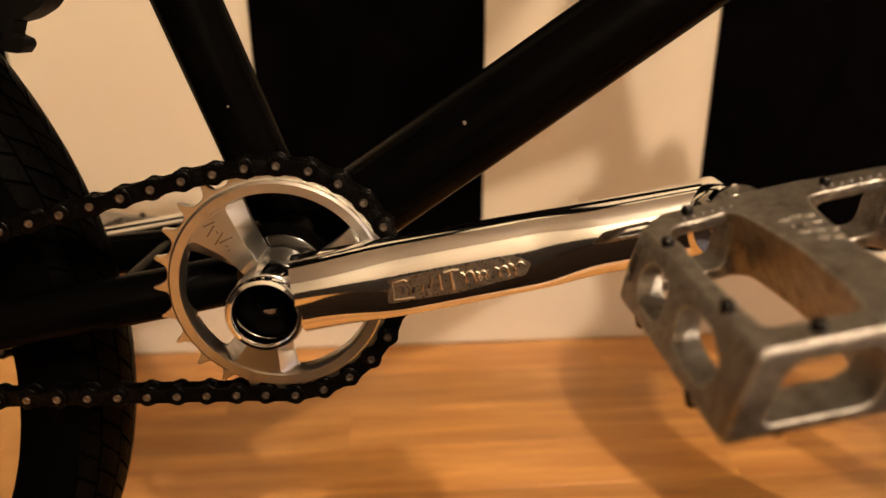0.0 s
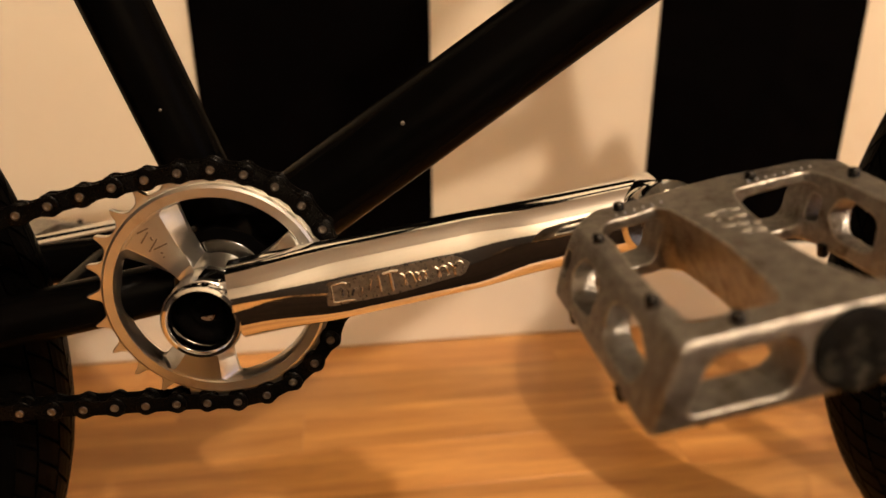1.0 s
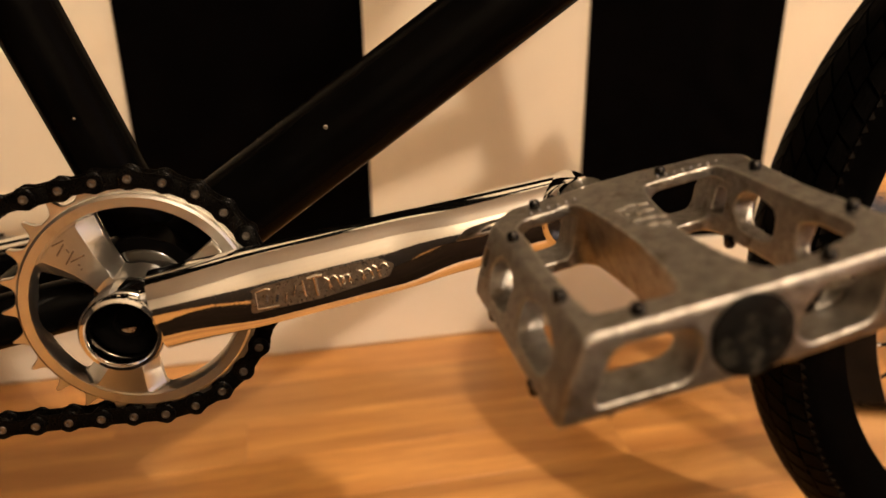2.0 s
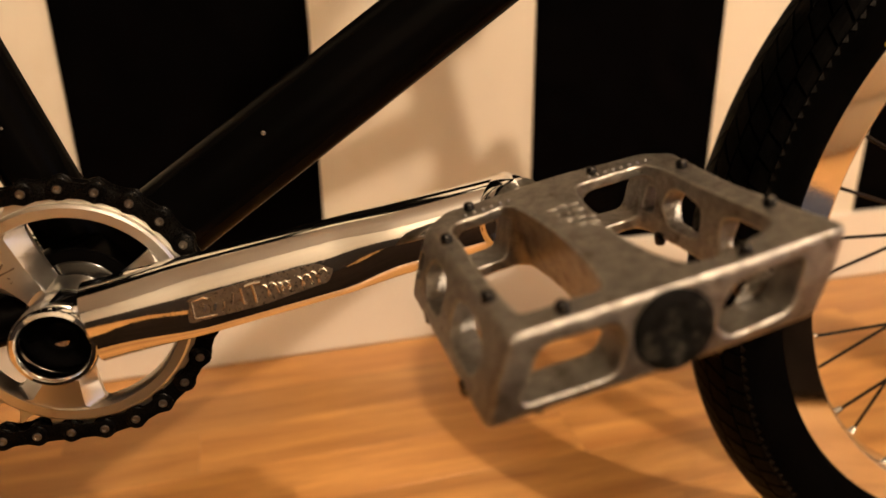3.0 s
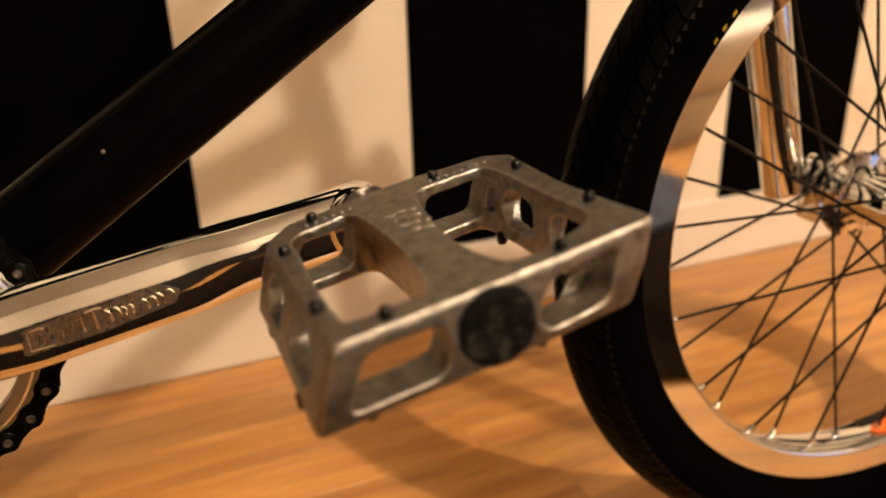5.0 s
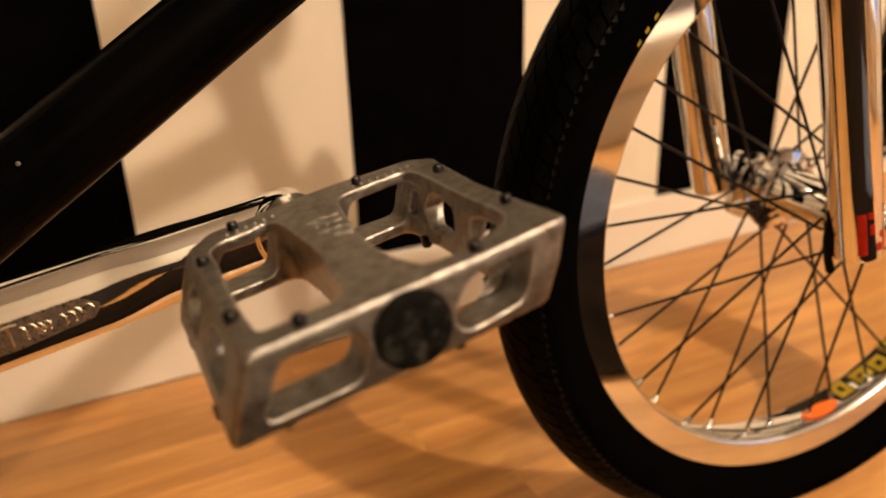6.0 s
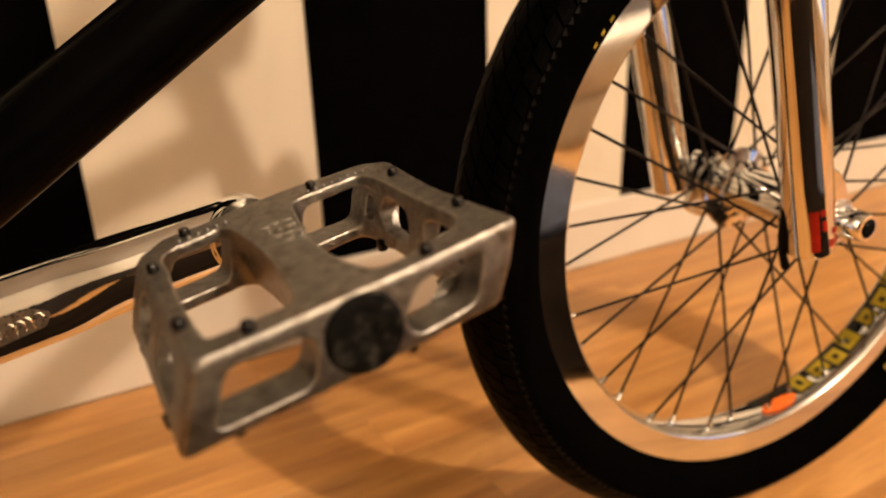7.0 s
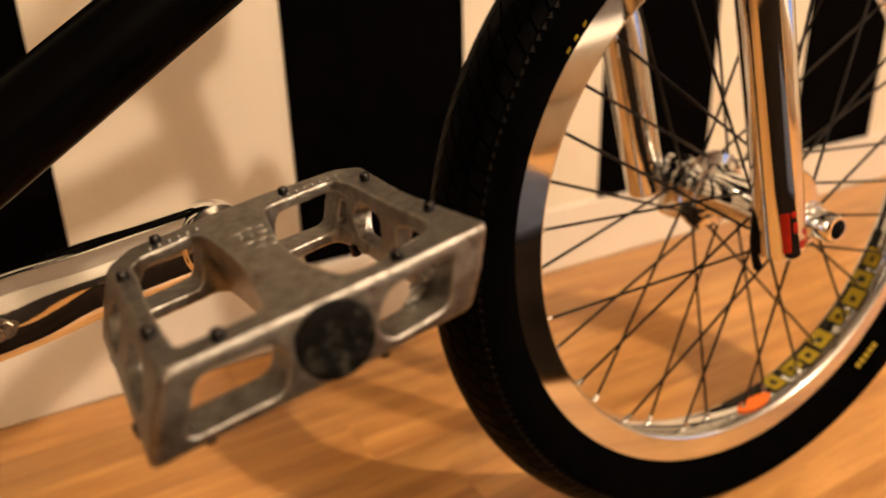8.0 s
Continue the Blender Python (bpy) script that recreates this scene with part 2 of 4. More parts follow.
def structure(name, bm, mats, label, m=ROOM, category=""):
    ob = new(name, finish(bm, name, mats, smooth=False))
    ob.matrix_basis = m
    return tagged(ob, label, category, kind="structure")


def slab(x0, x1, y0, y1, z0, z1, bevel=0.0):
    return box((x1 - x0, y1 - y0, z1 - z0), Matrix.Translation(((x0 + x1) / 2, (y0 + y1) / 2, (z0 + z1) / 2)), bevel)


structure("wall_north", slab(X0 - 0.12, X1 + 0.12, 0.004, 0.124, -0.03, TOP), WALL, "cream painted wall with broad black vertical stripes", category="wall")
structure("wall_south", slab(X0 - 0.12, X1 + 0.12, Y0 - 0.12, Y0, -0.03, TOP), WALL, "plain cream painted room wall", category="wall")
# Unseen dark panel and dark west wall, added to darken reflections in the chrome.
structure("wall_west", slab(X0 - 0.12, X0, Y0, 0.004, -0.03, TOP), DARK_WALL, "plain unseen room wall, made dark for reflections", category="wall")
structure("wall_east", slab(X1, X1 + 0.12, Y0, 0.004, -0.03, TOP), WALL, "plain cream painted room wall", category="wall")
structure("dark_reflection_panel", slab(X0 + 0.002, 0.95, Y0, Y0 + 0.015, 0.0, 0.72, 0.003), DARK_WALL, "unseen dark panel low on the room wall, added for reflections", category="panelling")
structure("ceiling", slab(X0 - 0.12, X1 + 0.12, Y0 - 0.12, 0.124, TOP, TOP + 0.1), CEILING, "plain off-white ceiling", category="ceiling")
structure("baseboard", slab(X0, X1, -0.006, 0.004, 0.0, 0.0978, 0.002), TRIM, "white gloss painted baseboard under the striped wall", category="baseboard")

# a tall window in the east wall, with the blue of dusk behind it
DUSK = bpy.data.materials.new("dusk_sky")
DUSK.use_nodes = True
DUSK.node_tree.nodes["Principled BSDF"].inputs["Base Color"].default_value = (0.02, 0.03, 0.05, 1)
DUSK.node_tree.nodes["Principled BSDF"].inputs["Emission Color"].default_value = (0.42, 0.56, 1.0, 1)
DUSK.node_tree.nodes["Principled BSDF"].inputs["Emission Strength"].default_value = 0.45
window = structure("window_1", slab(X1 - 0.05, X1 - 0.002, -2.75, -1.45, 0.25, 2.05), TRIM, "white framed window with blue dusk outside", category="window")
for k in range(2):
    part("pane", slab(X1 - 0.056, X1 - 0.051, -2.69 + 0.62 * k, -2.12 + 0.62 * k, 0.31, 1.99), DUSK, window, "pane with blue dusk light", smooth=False)

STRIPES = [(-0.595, -0.348), (-0.1038, 0.1356), (0.3850, 0.6222), (0.8667, 1.1076), (1.3515, 1.5965), (1.82, 2.06), (2.30, 2.54)]
for a, b in STRIPES:
    tagged(structure("wall_stripe", slab(a, b, 0.0005, 0.0052, 0.0988, TOP - 0.002), STRIPE,
                     "matt black painted vertical stripe on the cream wall", category="stripe"), group="black wall stripes")

# Unseen dark sheet on the floor, added so crank and rim reflect dark.
DARK_SHEET = material("dark_reflection_sheet", (0.012, 0.0075, 0.005), 0.95, 0.0, 0.5, 14, 0.8, 700, spec=0.01)
rug = new("rug", finish(box((1.16, 2.33, 0.010), Matrix(), 0.004), "rug", DARK_SHEET))
rug.matrix_basis = pose(0.35, -1.405, 0.0010, 0, 0, 0.8)
tagged(rug, "unseen dark brown sheet on the floor, added for dark reflections", "rug")

# Unseen grey-blue slab that stands in for the bluish reflection on the rim.
BLUE_SLAB = material("grey_blue_stand_in", (0.060, 0.066, 0.092), 0.9, 0.0, 0.35, 18, 0.8, 600, spec=0.1)
blanket = new("blanket", finish(box((0.46, 0.58, 0.018), Matrix(), 0.008), "blanket", BLUE_SLAB))
blanket.matrix_basis = pose(0.69, -0.95, 0.0155, 0, 0, -10)
tagged(blanket, "unseen grey-blue slab on the floor, standing in for a bluish reflection", "blanket")

CABINET_WOOD = material("brown_cabinet_wood", (0.20, 0.085, 0.032), 0.42, 0.0, 0.25, 6, 0.15, 300, stretch=(1, 1, 9))


def unseen_cabinet():
    """An unseen low hung brown wood cupboard with three doors, added for brown reflections."""
    hold = tagged(new("unseen_cabinet"), "unseen brown wooden cupboard, added for brown reflections", "cabinet")
    hold.matrix_basis = ROOM @ Matrix.Translation((1.95, Y0, 0.50))
    part("body", slab(-0.60, 0.60, 0.001, 0.30, 0.0, 0.85, 0.004), CABINET_WOOD, hold)
    for k in range(3):
        x = -0.594 + 0.398 * k
        door = part("door", slab(x, x + 0.392, 0.302, 0.322, 0.006, 0.844, 0.003), CABINET_WOOD, hold)
        part("handle", tube([(x + 0.35, 0.322, 0.40), (x + 0.35, 0.345, 0.405), (x + 0.35, 0.345, 0.495), (x + 0.35, 0.322, 0.50)], 0.005, 12), STEEL, door, "steel bar handle")


unseen_cabinet()

BED_CLOTH = material("cream_cotton", (0.80, 0.74, 0.65), 0.9, 0.0, 0.10, 9, 0.6, 500, spec=0.15)


def unseen_daybed():
    """An unseen low cream bed, soft mattress on a plain base, added for reflections."""
    hold = tagged(new("unseen_daybed"), "unseen low cream bed, added for pale tan reflections", "bed")
    hold.matrix_basis = ROOM @ Matrix.Translation((1.79, -2.44, 0.0))
    part("base", box((1.64, 1.22, 0.13), Matrix.Translation((0, 0, 0.066)), 0.01), BED_CLOTH, hold)
    part("mattress", box((1.66, 1.24, 0.17), Matrix.Translation((0, 0, 0.217)), 0.05), BED_CLOTH, hold)


unseen_daybed()

# ---------------------------------------------------------------- the bicycle
LEAN = -0.0722
BB = 0.295
bicycle = tagged(new("bicycle"), "black bmx bicycle with chrome cranks and fork leaning towards the wall", "bicycle")
bicycle.rotation_euler = (LEAN, 0, 0)

HEAD_LOW, HEAD_TOP = Vector((0.432, 0, 0.558)), Vector((0.398, 0, 0.665))
SEAT_TOP = Vector((-0.0661, 0, 0.488))
REAR = Vector((-0.336, 0, 0.252))


def frame_tubes():
    down_end = HEAD_LOW + (HEAD_TOP - HEAD_LOW) * 0.25
    part("down_tube", tube([(0.004, 0, BB + 0.002), down_end], 0.0192, 40), FRAME_BLACK, bicycle)
    part("seat_tube", tube([(0.001, 0, BB + 0.004), SEAT_TOP], 0.0143, 32), FRAME_BLACK, bicycle)
    part("top_tube", tube([SEAT_TOP + Vector((0.006, 0, -0.02)), HEAD_TOP + Vector((0.004, 0, -0.02))], 0.0175, 32), FRAME_BLACK, bicycle)
    part("head_tube", lathe([(0.018, 0), (0.0185, 0.001), (0.0185, 0.119), (0.018, 0.12)], 32), FRAME_BLACK, bicycle,
         m=Matrix.Translation(HEAD_LOW) @ (HEAD_TOP - HEAD_LOW).to_track_quat("Y", "Z").to_matrix().to_4x4())
    shell = lathe([(0.0175, -0.035), (0.0235, -0.0345), (0.0242, -0.0335), (0.0242, 0.0335), (0.0235, 0.0345), (0.0175, 0.035)], 40)
    part("bottom_bracket_shell", shell, FRAME_BLACK, bicycle, m=Matrix.Translation((0, 0, BB)))
    for s in (-1, 1):
        stay = tube([(-0.012, s * 0.024, BB - 0.002), (-0.05, s * 0.034, BB - 0.006), (-0.09, s * 0.042, BB - 0.011),
                     (-0.16, s * 0.052, BB - 0.020), (-0.30, s * 0.060, REAR.z + 0.002)], [0.011, 0.011, 0.0108, 0.010, 0.008], 20)
        part("chain_stay", stay, FRAME_BLACK, bicycle)
        part("seat_stay", tube([(-0.318, s * 0.060, REAR.z + 0.008), (-0.20, s * 0.046, 0.400), (-0.064, s * 0.014, 0.468)], 0.0078, 16),
             FRAME_BLACK, bicycle)
        part("dropout", add_prism(bmesh.new(), rounded([(-0.35, 0.238), (-0.295, 0.243), (-0.292, 0.262), (-0.352, 0.268)], 0.006),
                                  s * 0.060 - 0.003, s * 0.060 + 0.003), FRAME_BLACK, bicycle)
    part("stay_bridge", tube([(-0.068, -0.034, BB - 0.008), (-0.068, 0.034, BB - 0.008)], 0.0075, 16), FRAME_BLACK, bicycle)
    cup = lathe([(0.0, -0.0425), (0.006, -0.042), (0.0105, -0.0400), (0.0125, -0.0375), (0.0185, -0.0372), (0.0195, -0.0365), (0.0195, -0.034)], 40)
    part("bearing_cup", cup, GLOSS_BLACK, bicycle, "dark bottom bracket cup", m=Matrix.Translation((0, 0, BB)))
    part("spindle", lathe([(0.0, -0.060), (0.0095, -0.060), (0.0095, 0.060), (0.0, 0.060)], 24), STEEL, bicycle, m=Matrix.Translation((0, 0, BB)))
    # bare chips in the paint
    for p, r in (((0.0795, -0.0185, 0.3575), 0.0011), ((-0.0215, -0.0140, 0.3655), 0.0008)):
        part("paint_chip", lathe([(0.0003, -0.0006), (r * 0.8, -0.0004), (r, 0.0004), (r * 0.6, 0.0012)], 9), CHIP, bicycle,
             "pale chip in the black paint", m=Matrix.Translation(p))


def rear_brake():
    arm = add_prism(bmesh.new(), rounded([(-0.150, 0.409), (-0.1022, 0.4002), (-0.0933, 0.4022), (-0.0855, 0.4064), (-0.0795, 0.4140), (-0.078, 0.440), (-0.100, 0.455), (-0.150, 0.440)], 0.0025),
                    -0.030, -0.014)
    part("brake_arm", arm, DARK, bicycle, "black rear brake arm")
    pad = add_prism(bmesh.new(), rounded([(-0.114, 0.4015), (-0.0952, 0.4012), (-0.0972, 0.3962), (-0.0936, 0.3945), (-0.0931, 0.3922), (-0.0957, 0.3890), (-0.1000, 0.3895), (-0.114, 0.3940)], 0.0008), -0.032, -0.022)
    add_tube(pad, [(-0.1050, -0.038, 0.3965), (-0.1050, -0.020, 0.3965)], 0.0040, 14)
    part("brake_bolt", pad, DARK, bicycle)


# ---- chain
LINK = 0.0127
SPROCKET_R = LINK / 2 / math.sin(math.pi / 25)
FIRST = 0.5087
CHAIN_Y = -0.0425


def along(p, path, keep):
    """Steps of one pitch from p along a polyline, until keep() fails."""
    out, p = [], Vector(p)
    for q in path:
        q = Vector(q)
        while (q - p).length > LINK:
            p = p + (q - p).normalized() * LINK
            out.append(p.copy())
            if not keep(p):
                return out
    return out


def chain_pins():
    ring = [Vector((SPROCKET_R * math.cos(FIRST + k * math.tau / 25), BB + SPROCKET_R * math.sin(FIRST + k * math.tau / 25)))
            for k in range(-8, 6)]
    top = along(ring[-1], [(-0.0225, 0.3425), (-0.0460, 0.3378), (-0.0950, 0.3245), (-0.20, 0.2975), (-0.330, 0.2705)], lambda p: True)
    low = along(ring[0], [(-0.0335, 0.2458), (-0.1300, 0.2460), (-0.22, 0.2420), (-0.330, 0.2340)], lambda p: True)
    back = along(low[-1], [(-0.345, 0.238), (-0.3545, 0.252), (-0.347, 0.266)], lambda p: True)
    return (low + back)[::-1] + ring + top


def figure_eight(r, waist):
    pts = []
    for side, sign in ((0, -1), (LINK, 1)):
        for k in range(9):
            a = sign * (-math.pi / 2 + math.pi * k / 8) if sign > 0 else math.pi / 2 + math.pi * k / 8
            pts.append((side + r * math.cos(a) * 0.92, r * math.sin(a)))
        pts.append((LINK * (0.5 + 0.2 * sign), sign * waist))
        pts.append((LINK * (0.5 - 0.2 * sign), sign * waist))
    return pts


def link_mesh(outer):
    bm = bmesh.new()
    y = 0.0034 if outer else 0.0022
    shape = figure_eight(0.0045 if outer else 0.0047, 0.0031 if outer else 0.0036)
    for s in (-1, 1):
        lo, hi = sorted((s * y, s * (y + 0.0011)))
        c = (lo + hi) / 2
        small = [(LINK / 2 + (a - LINK / 2) * 0.965, b * 0.93) for a, b in shape]
        add_loft(bm, [[Vector((a, h, b)) for a, b in o] for h, o in ((lo, small), (lo + 0.0003, shape), (hi - 0.0003, shape), (hi, small))])
    if outer:
        for x in (0, LINK):
            add_lathe(bm, [(0.0003, -0.0047), (0.0008, -0.0048), (0.0010, -0.0051), (0.0015, -0.0051), (0.0018, -0.0047), (0.0018, 0.0050), (0.0014, 0.0053)], 14, (x, 0, 0), mat=1)
    else:
        for x in (0, LINK):
            add_lathe(bm, [(0.0037, -0.0020), (0.0039, -0.0018), (0.0039, 0.0018), (0.0037, 0.0020)], 14, (x, 0, 0))
    return finish(bm, "link", [CHAIN_BLACK, STEEL])


def chain():
    holder = tagged(new("chain"), "greasy black roller chain with bare steel pins")
    holder.parent = bicycle
    meshes = (link_mesh(True), link_mesh(False))
    pins = chain_pins()
    for i, (a, b) in enumerate(zip(pins, pins[1:])):
        d = b - a
        m = Matrix.Translation((a.x, CHAIN_Y + random.uniform(-0.00015, 0.00015), a.y)) @ Matrix.Rotation(-math.atan2(d.y, d.x), 4, "Y")
        m = m @ Matrix.Diagonal((d.length / LINK, 1, 1, 1))
        part("link", meshes[i % 2], None, holder, m=m)


# ---- sprocket
def polar(r, deg):
    return (r * math.cos(radians(deg)), r * math.sin(radians(deg)))


def sprocket():
    # toothed plate
    outline = []
    root, tip = SPROCKET_R - 0.0044, SPROCKET_R + 0.0016
    f0 = math.degrees(FIRST)
    for k in range(25):
        c = f0 + k * 14.4
        for off, r in ((-4.3, root + 0.0012), (-2.6, root + 0.0002), (0, root), (2.6, root + 0.0002), (4.3, root + 0.0012), (5.5, root + 0.0031),
                       (6.2, tip - 0.0010), (6.9, tip - 0.0002), (7.5, tip - 0.0002), (8.2, tip - 0.0010), (8.9, root + 0.0031)):
            outline.append(polar(r, c + off))
    plate = add_prism(bmesh.new(), outline, -0.0014, 0.0014)
    hole = add_prism(bmesh.new(), [polar(0.0405, a) for a in range(0, 360, 6)], -0.01, 0.01)
    toothed = part("sprocket", dressed(carved(plate, [hole], 0.0003, 1), "sprocket", ALLOY), None, bicycle,
                   "silver machined sprocket with three broad arms", m=Matrix.Translation((0, CHAIN_Y, BB)))
    # heavy ring with three windows
    body = lathe([(0.0120, -0.0100), (0.0160, -0.0098), (0.0170, -0.0088), (0.0225, -0.0070), (0.0300, -0.0060), (0.0388, -0.0054), (0.0392, -0.0049), (0.0398, -0.0049),
                  (0.0402, -0.0056), (0.0438, -0.0056), (0.0449, -0.0046), (0.0451, 0.0036), (0.0400, 0.0040), (0.0120, 0.0040)], 120)
    cuts = []

    def window(c, half, inner, outer):
        """A sector-shaped opening about the angle c, with eased corners."""
        out = [polar(outer, c + half - 3.5 - (2 * half - 7) * k / 20) for k in range(21)]
        ease = [(outer - 0.0004, half - 1.2), (outer - 0.0016, half), (0.031, half + 0.6), (0.026, half + 0.6), (0.022, half), (inner + 0.0012, half - 2), (inner + 0.0003, half - 6)]
        out += [polar(r, c - a) for r, a in ease]
        out += [polar(inner, c - half + 10 + (2 * half - 20) * k / 8) for k in range(9)]
        return out + [polar(r, c + a) for r, a in ease[::-1]]
    for c in (73, 193, 313):
        narrow, wide = window(c, 36, 0.0146, 0.0394), window(c, 47, 0.0134, 0.0401)
        cb = bmesh.new()
        add_loft(cb, [[Vector((a, h, b)) for a, b in o] for h, o in ((-0.02, wide), (-0.0066, wide), (0.0008, narrow), (0.02, narrow))])
        cuts.append(cb)
    part("spider", dressed(carved(body, cuts, 0.00045, 2), "spider", ALLOY), None, toothed, "broad machined arms and ring")
    # engraved mark on one arm, as plain strokes
    u, v = Vector(polar(1, 134)), Vector(polar(1, 44))
    ang = math.atan2(u.y, u.x)
    for i, (r, w, h) in enumerate(((0.0215, 0.0008, 0.0052), (0.0238, 0.0006, 0.0060), (0.0262, 0.0016, 0.0007), (0.0285, 0.0006, 0.0060), (0.0308, 0.0006, 0.0064),
                                   (0.0330, 0.0016, 0.0007), (0.0352, 0.0006, 0.0056), (0.0375, 0.0006, 0.0050))):
        c = u * r + v * (0.001 if i % 2 else -0.0006)
        part("engraving", box((w, 0.0003, h)), STEEL, toothed, "engraved stroke", m=Matrix.Translation((c.x, -0.0061 + (r - 0.030) * 0.075, c.y)) @ Matrix.Rotation(-ang + (0.35 if i % 2 else -0.2), 4, "Y"))


# ---- cranks
ARM_LONG = 0.1735


def crank_arm():
    """A tubular chrome arm, along +x from the spindle."""
    y0, y1 = -0.0645, -0.0755
    long = ARM_LONG
    rings = []
    steps = 110
    for i in range(steps + 1):
        s = i / steps
        x = 0.0122 + s * (long - 0.0172)
        h = 0.0151 + (0.0137 - 0.0151) * s
        lift = 0.0014 + 0.0014 * s
        d = 0.0142 + (0.0122 - 0.0142) * s
        ramp = max(0.0, min(1.0, (x - 0.018) / 0.036)) * max(0.0, min(1.0, (0.128 - x) / 0.026))
        ramp = ramp * ramp * (3 - 2 * ramp)
        ring = []
        for k in range(96):
            a = k * math.tau / 96
            cy, cz = math.copysign(abs(math.cos(a)) ** 0.9, math.cos(a)), math.copysign(abs(math.sin(a)) ** 0.9, math.sin(a))
            yy, zz = d * cy, h * cz
            # flatter, and turned slightly upwards, where the raised mark stands
            if yy < 0:
                flat = -d * (1 - 0.12 * ramp) * abs(math.cos(a)) ** (0.9 - 0.33 * ramp)
                yy = flat + 0.13 * ramp * zz * min(1.0, -flat / (0.5 * d))
            ring.append(Vector((x, y0 + (y1 - y0) * s + yy, zz + lift)))
        rings.append(ring)
    return add_loft(bmesh.new(), rings)


def crank(name, m, label):
    arm = part(name, crank_arm(), CHROME, bicycle, label, m=m)
    boss = lathe([(0.0115, -0.0600), (0.0118, -0.0778), (0.0126, -0.0788), (0.0140, -0.0784), (0.0149, -0.0768), (0.0149, -0.0570), (0.0142, -0.0550), (0.0115, -0.0545)], 56, closed=True)
    part("spindle_boss", boss, CHROME, arm)
    part("spindle_cap", lathe([(0.0, -0.0650), (0.0030, -0.0648), (0.0048, -0.0668), (0.0058, -0.0666), (0.0066, -0.0640), (0.0117, -0.0638), (0.0117, -0.0630)], 32), RUBBER, arm, "recessed black bolt cap")
    stamp = add_prism(bmesh.new(), rounded([(-0.0036, -0.0022), (0.0022, -0.0026), (-0.0006, -0.0058)], 0.0006, 2), -0.0662, -0.0656)
    part("cap_stamp", stamp, MARK_METAL, arm, "pale stamped three-cornered mark")
    for p, q in (((0.0130, -0.0665, -0.004), (0.0172, -0.0715, -0.004)),):
        part("pinch_bolt", tube([p, q], [0.0027, 0.0022], 14), CHROME, arm)
    end = lathe([(0.0085, -0.0890), (0.0122, -0.0888), (0.0138, -0.0872), (0.0146, -0.0845), (0.0146, -0.0720), (0.0138, -0.0690), (0.0120, -0.0675), (0.0085, -0.067)], 40)
    part("pedal_boss", end, CHROME, arm, m=Matrix.Translation((0.1715, 0, 0.0022)))
    # raised maker's mark on a sunken panel: a box, plain bars and a looped flourish
    def on_panel(x, z, proud=0.0):
        s = (x - 0.0122) / (ARM_LONG - 0.0172)
        return Vector((x, -0.0645 - 0.011 * s - (0.0142 - 0.0020 * s) * 0.875 + 0.13 * (z - 0.0015) - 0.0001 - proud, z))
    panel = rounded([(0.0465, -0.0046), (0.0480, 0.0042), (0.0720, 0.0050), (0.0960, 0.0046), (0.1015, 0.0010), (0.0985, -0.0030), (0.0730, -0.0050)], 0.0012, 3)
    plate = add_loft(bmesh.new(), [[on_panel(x, z, h) for x, z in panel] for h in (-0.0012, 0.0001)])
    part("mark_panel", plate, MARK_METAL, arm, "dull sunken panel on the crank")

    def stroke(pts, r=0.0005):
        part("raised_mark", tube([on_panel(x, z, 0.0002) for x, z in pts], r * 1.1, 8), MARK_BRIGHT, arm)
    stroke([(0.0490, -0.0034), (0.0496, 0.0030), (0.0540, 0.0034), (0.0552, 0.0026)], 0.0004)
    stroke([(0.0492, -0.0034), (0.0570, -0.0038)], 0.0004)
    for x, w, h, z in ((0.0535, 0.0016, 0.0026, -0.0004), (0.0572, 0.0018, 0.0024, -0.0010), (0.0605, 0.0012, 0.0022, -0.0010), (0.0640, 0.0020, 0.0040, 0.0002), (0.0676, 0.0008, 0.0062, 0.0002)):
        stroke([(x - w / 2, z - h / 2), (x + w / 2 - 0.0006, z + h / 2)])
    stroke([(0.0690, 0.0034), (0.0722, 0.0038), (0.0748, 0.0034)], 0.0007)
    stroke([(0.0718, 0.0036), (0.0716, -0.0036)], 0.0007)
    for x0, n, tall in ((0.0752, 1.5, 0.0024), (0.0808, 2.0, 0.0017), (0.0880, 1.6, 0.0020), (0.0932, 1.2, 0.0025)):
        loops = [(x0 + 0.0048 * t / 24 + 0.0010 * math.sin(t / 24 * n * math.tau), -0.0002 + tall * math.cos(t / 24 * n * math.tau)) for t in range(25)]
        stroke(loops, 0.00042)
    return arm


# ---- pedals
SHEAR = 0.45


def sheared(u, w, z):
    return Vector((u + SHEAR * z, w, z))


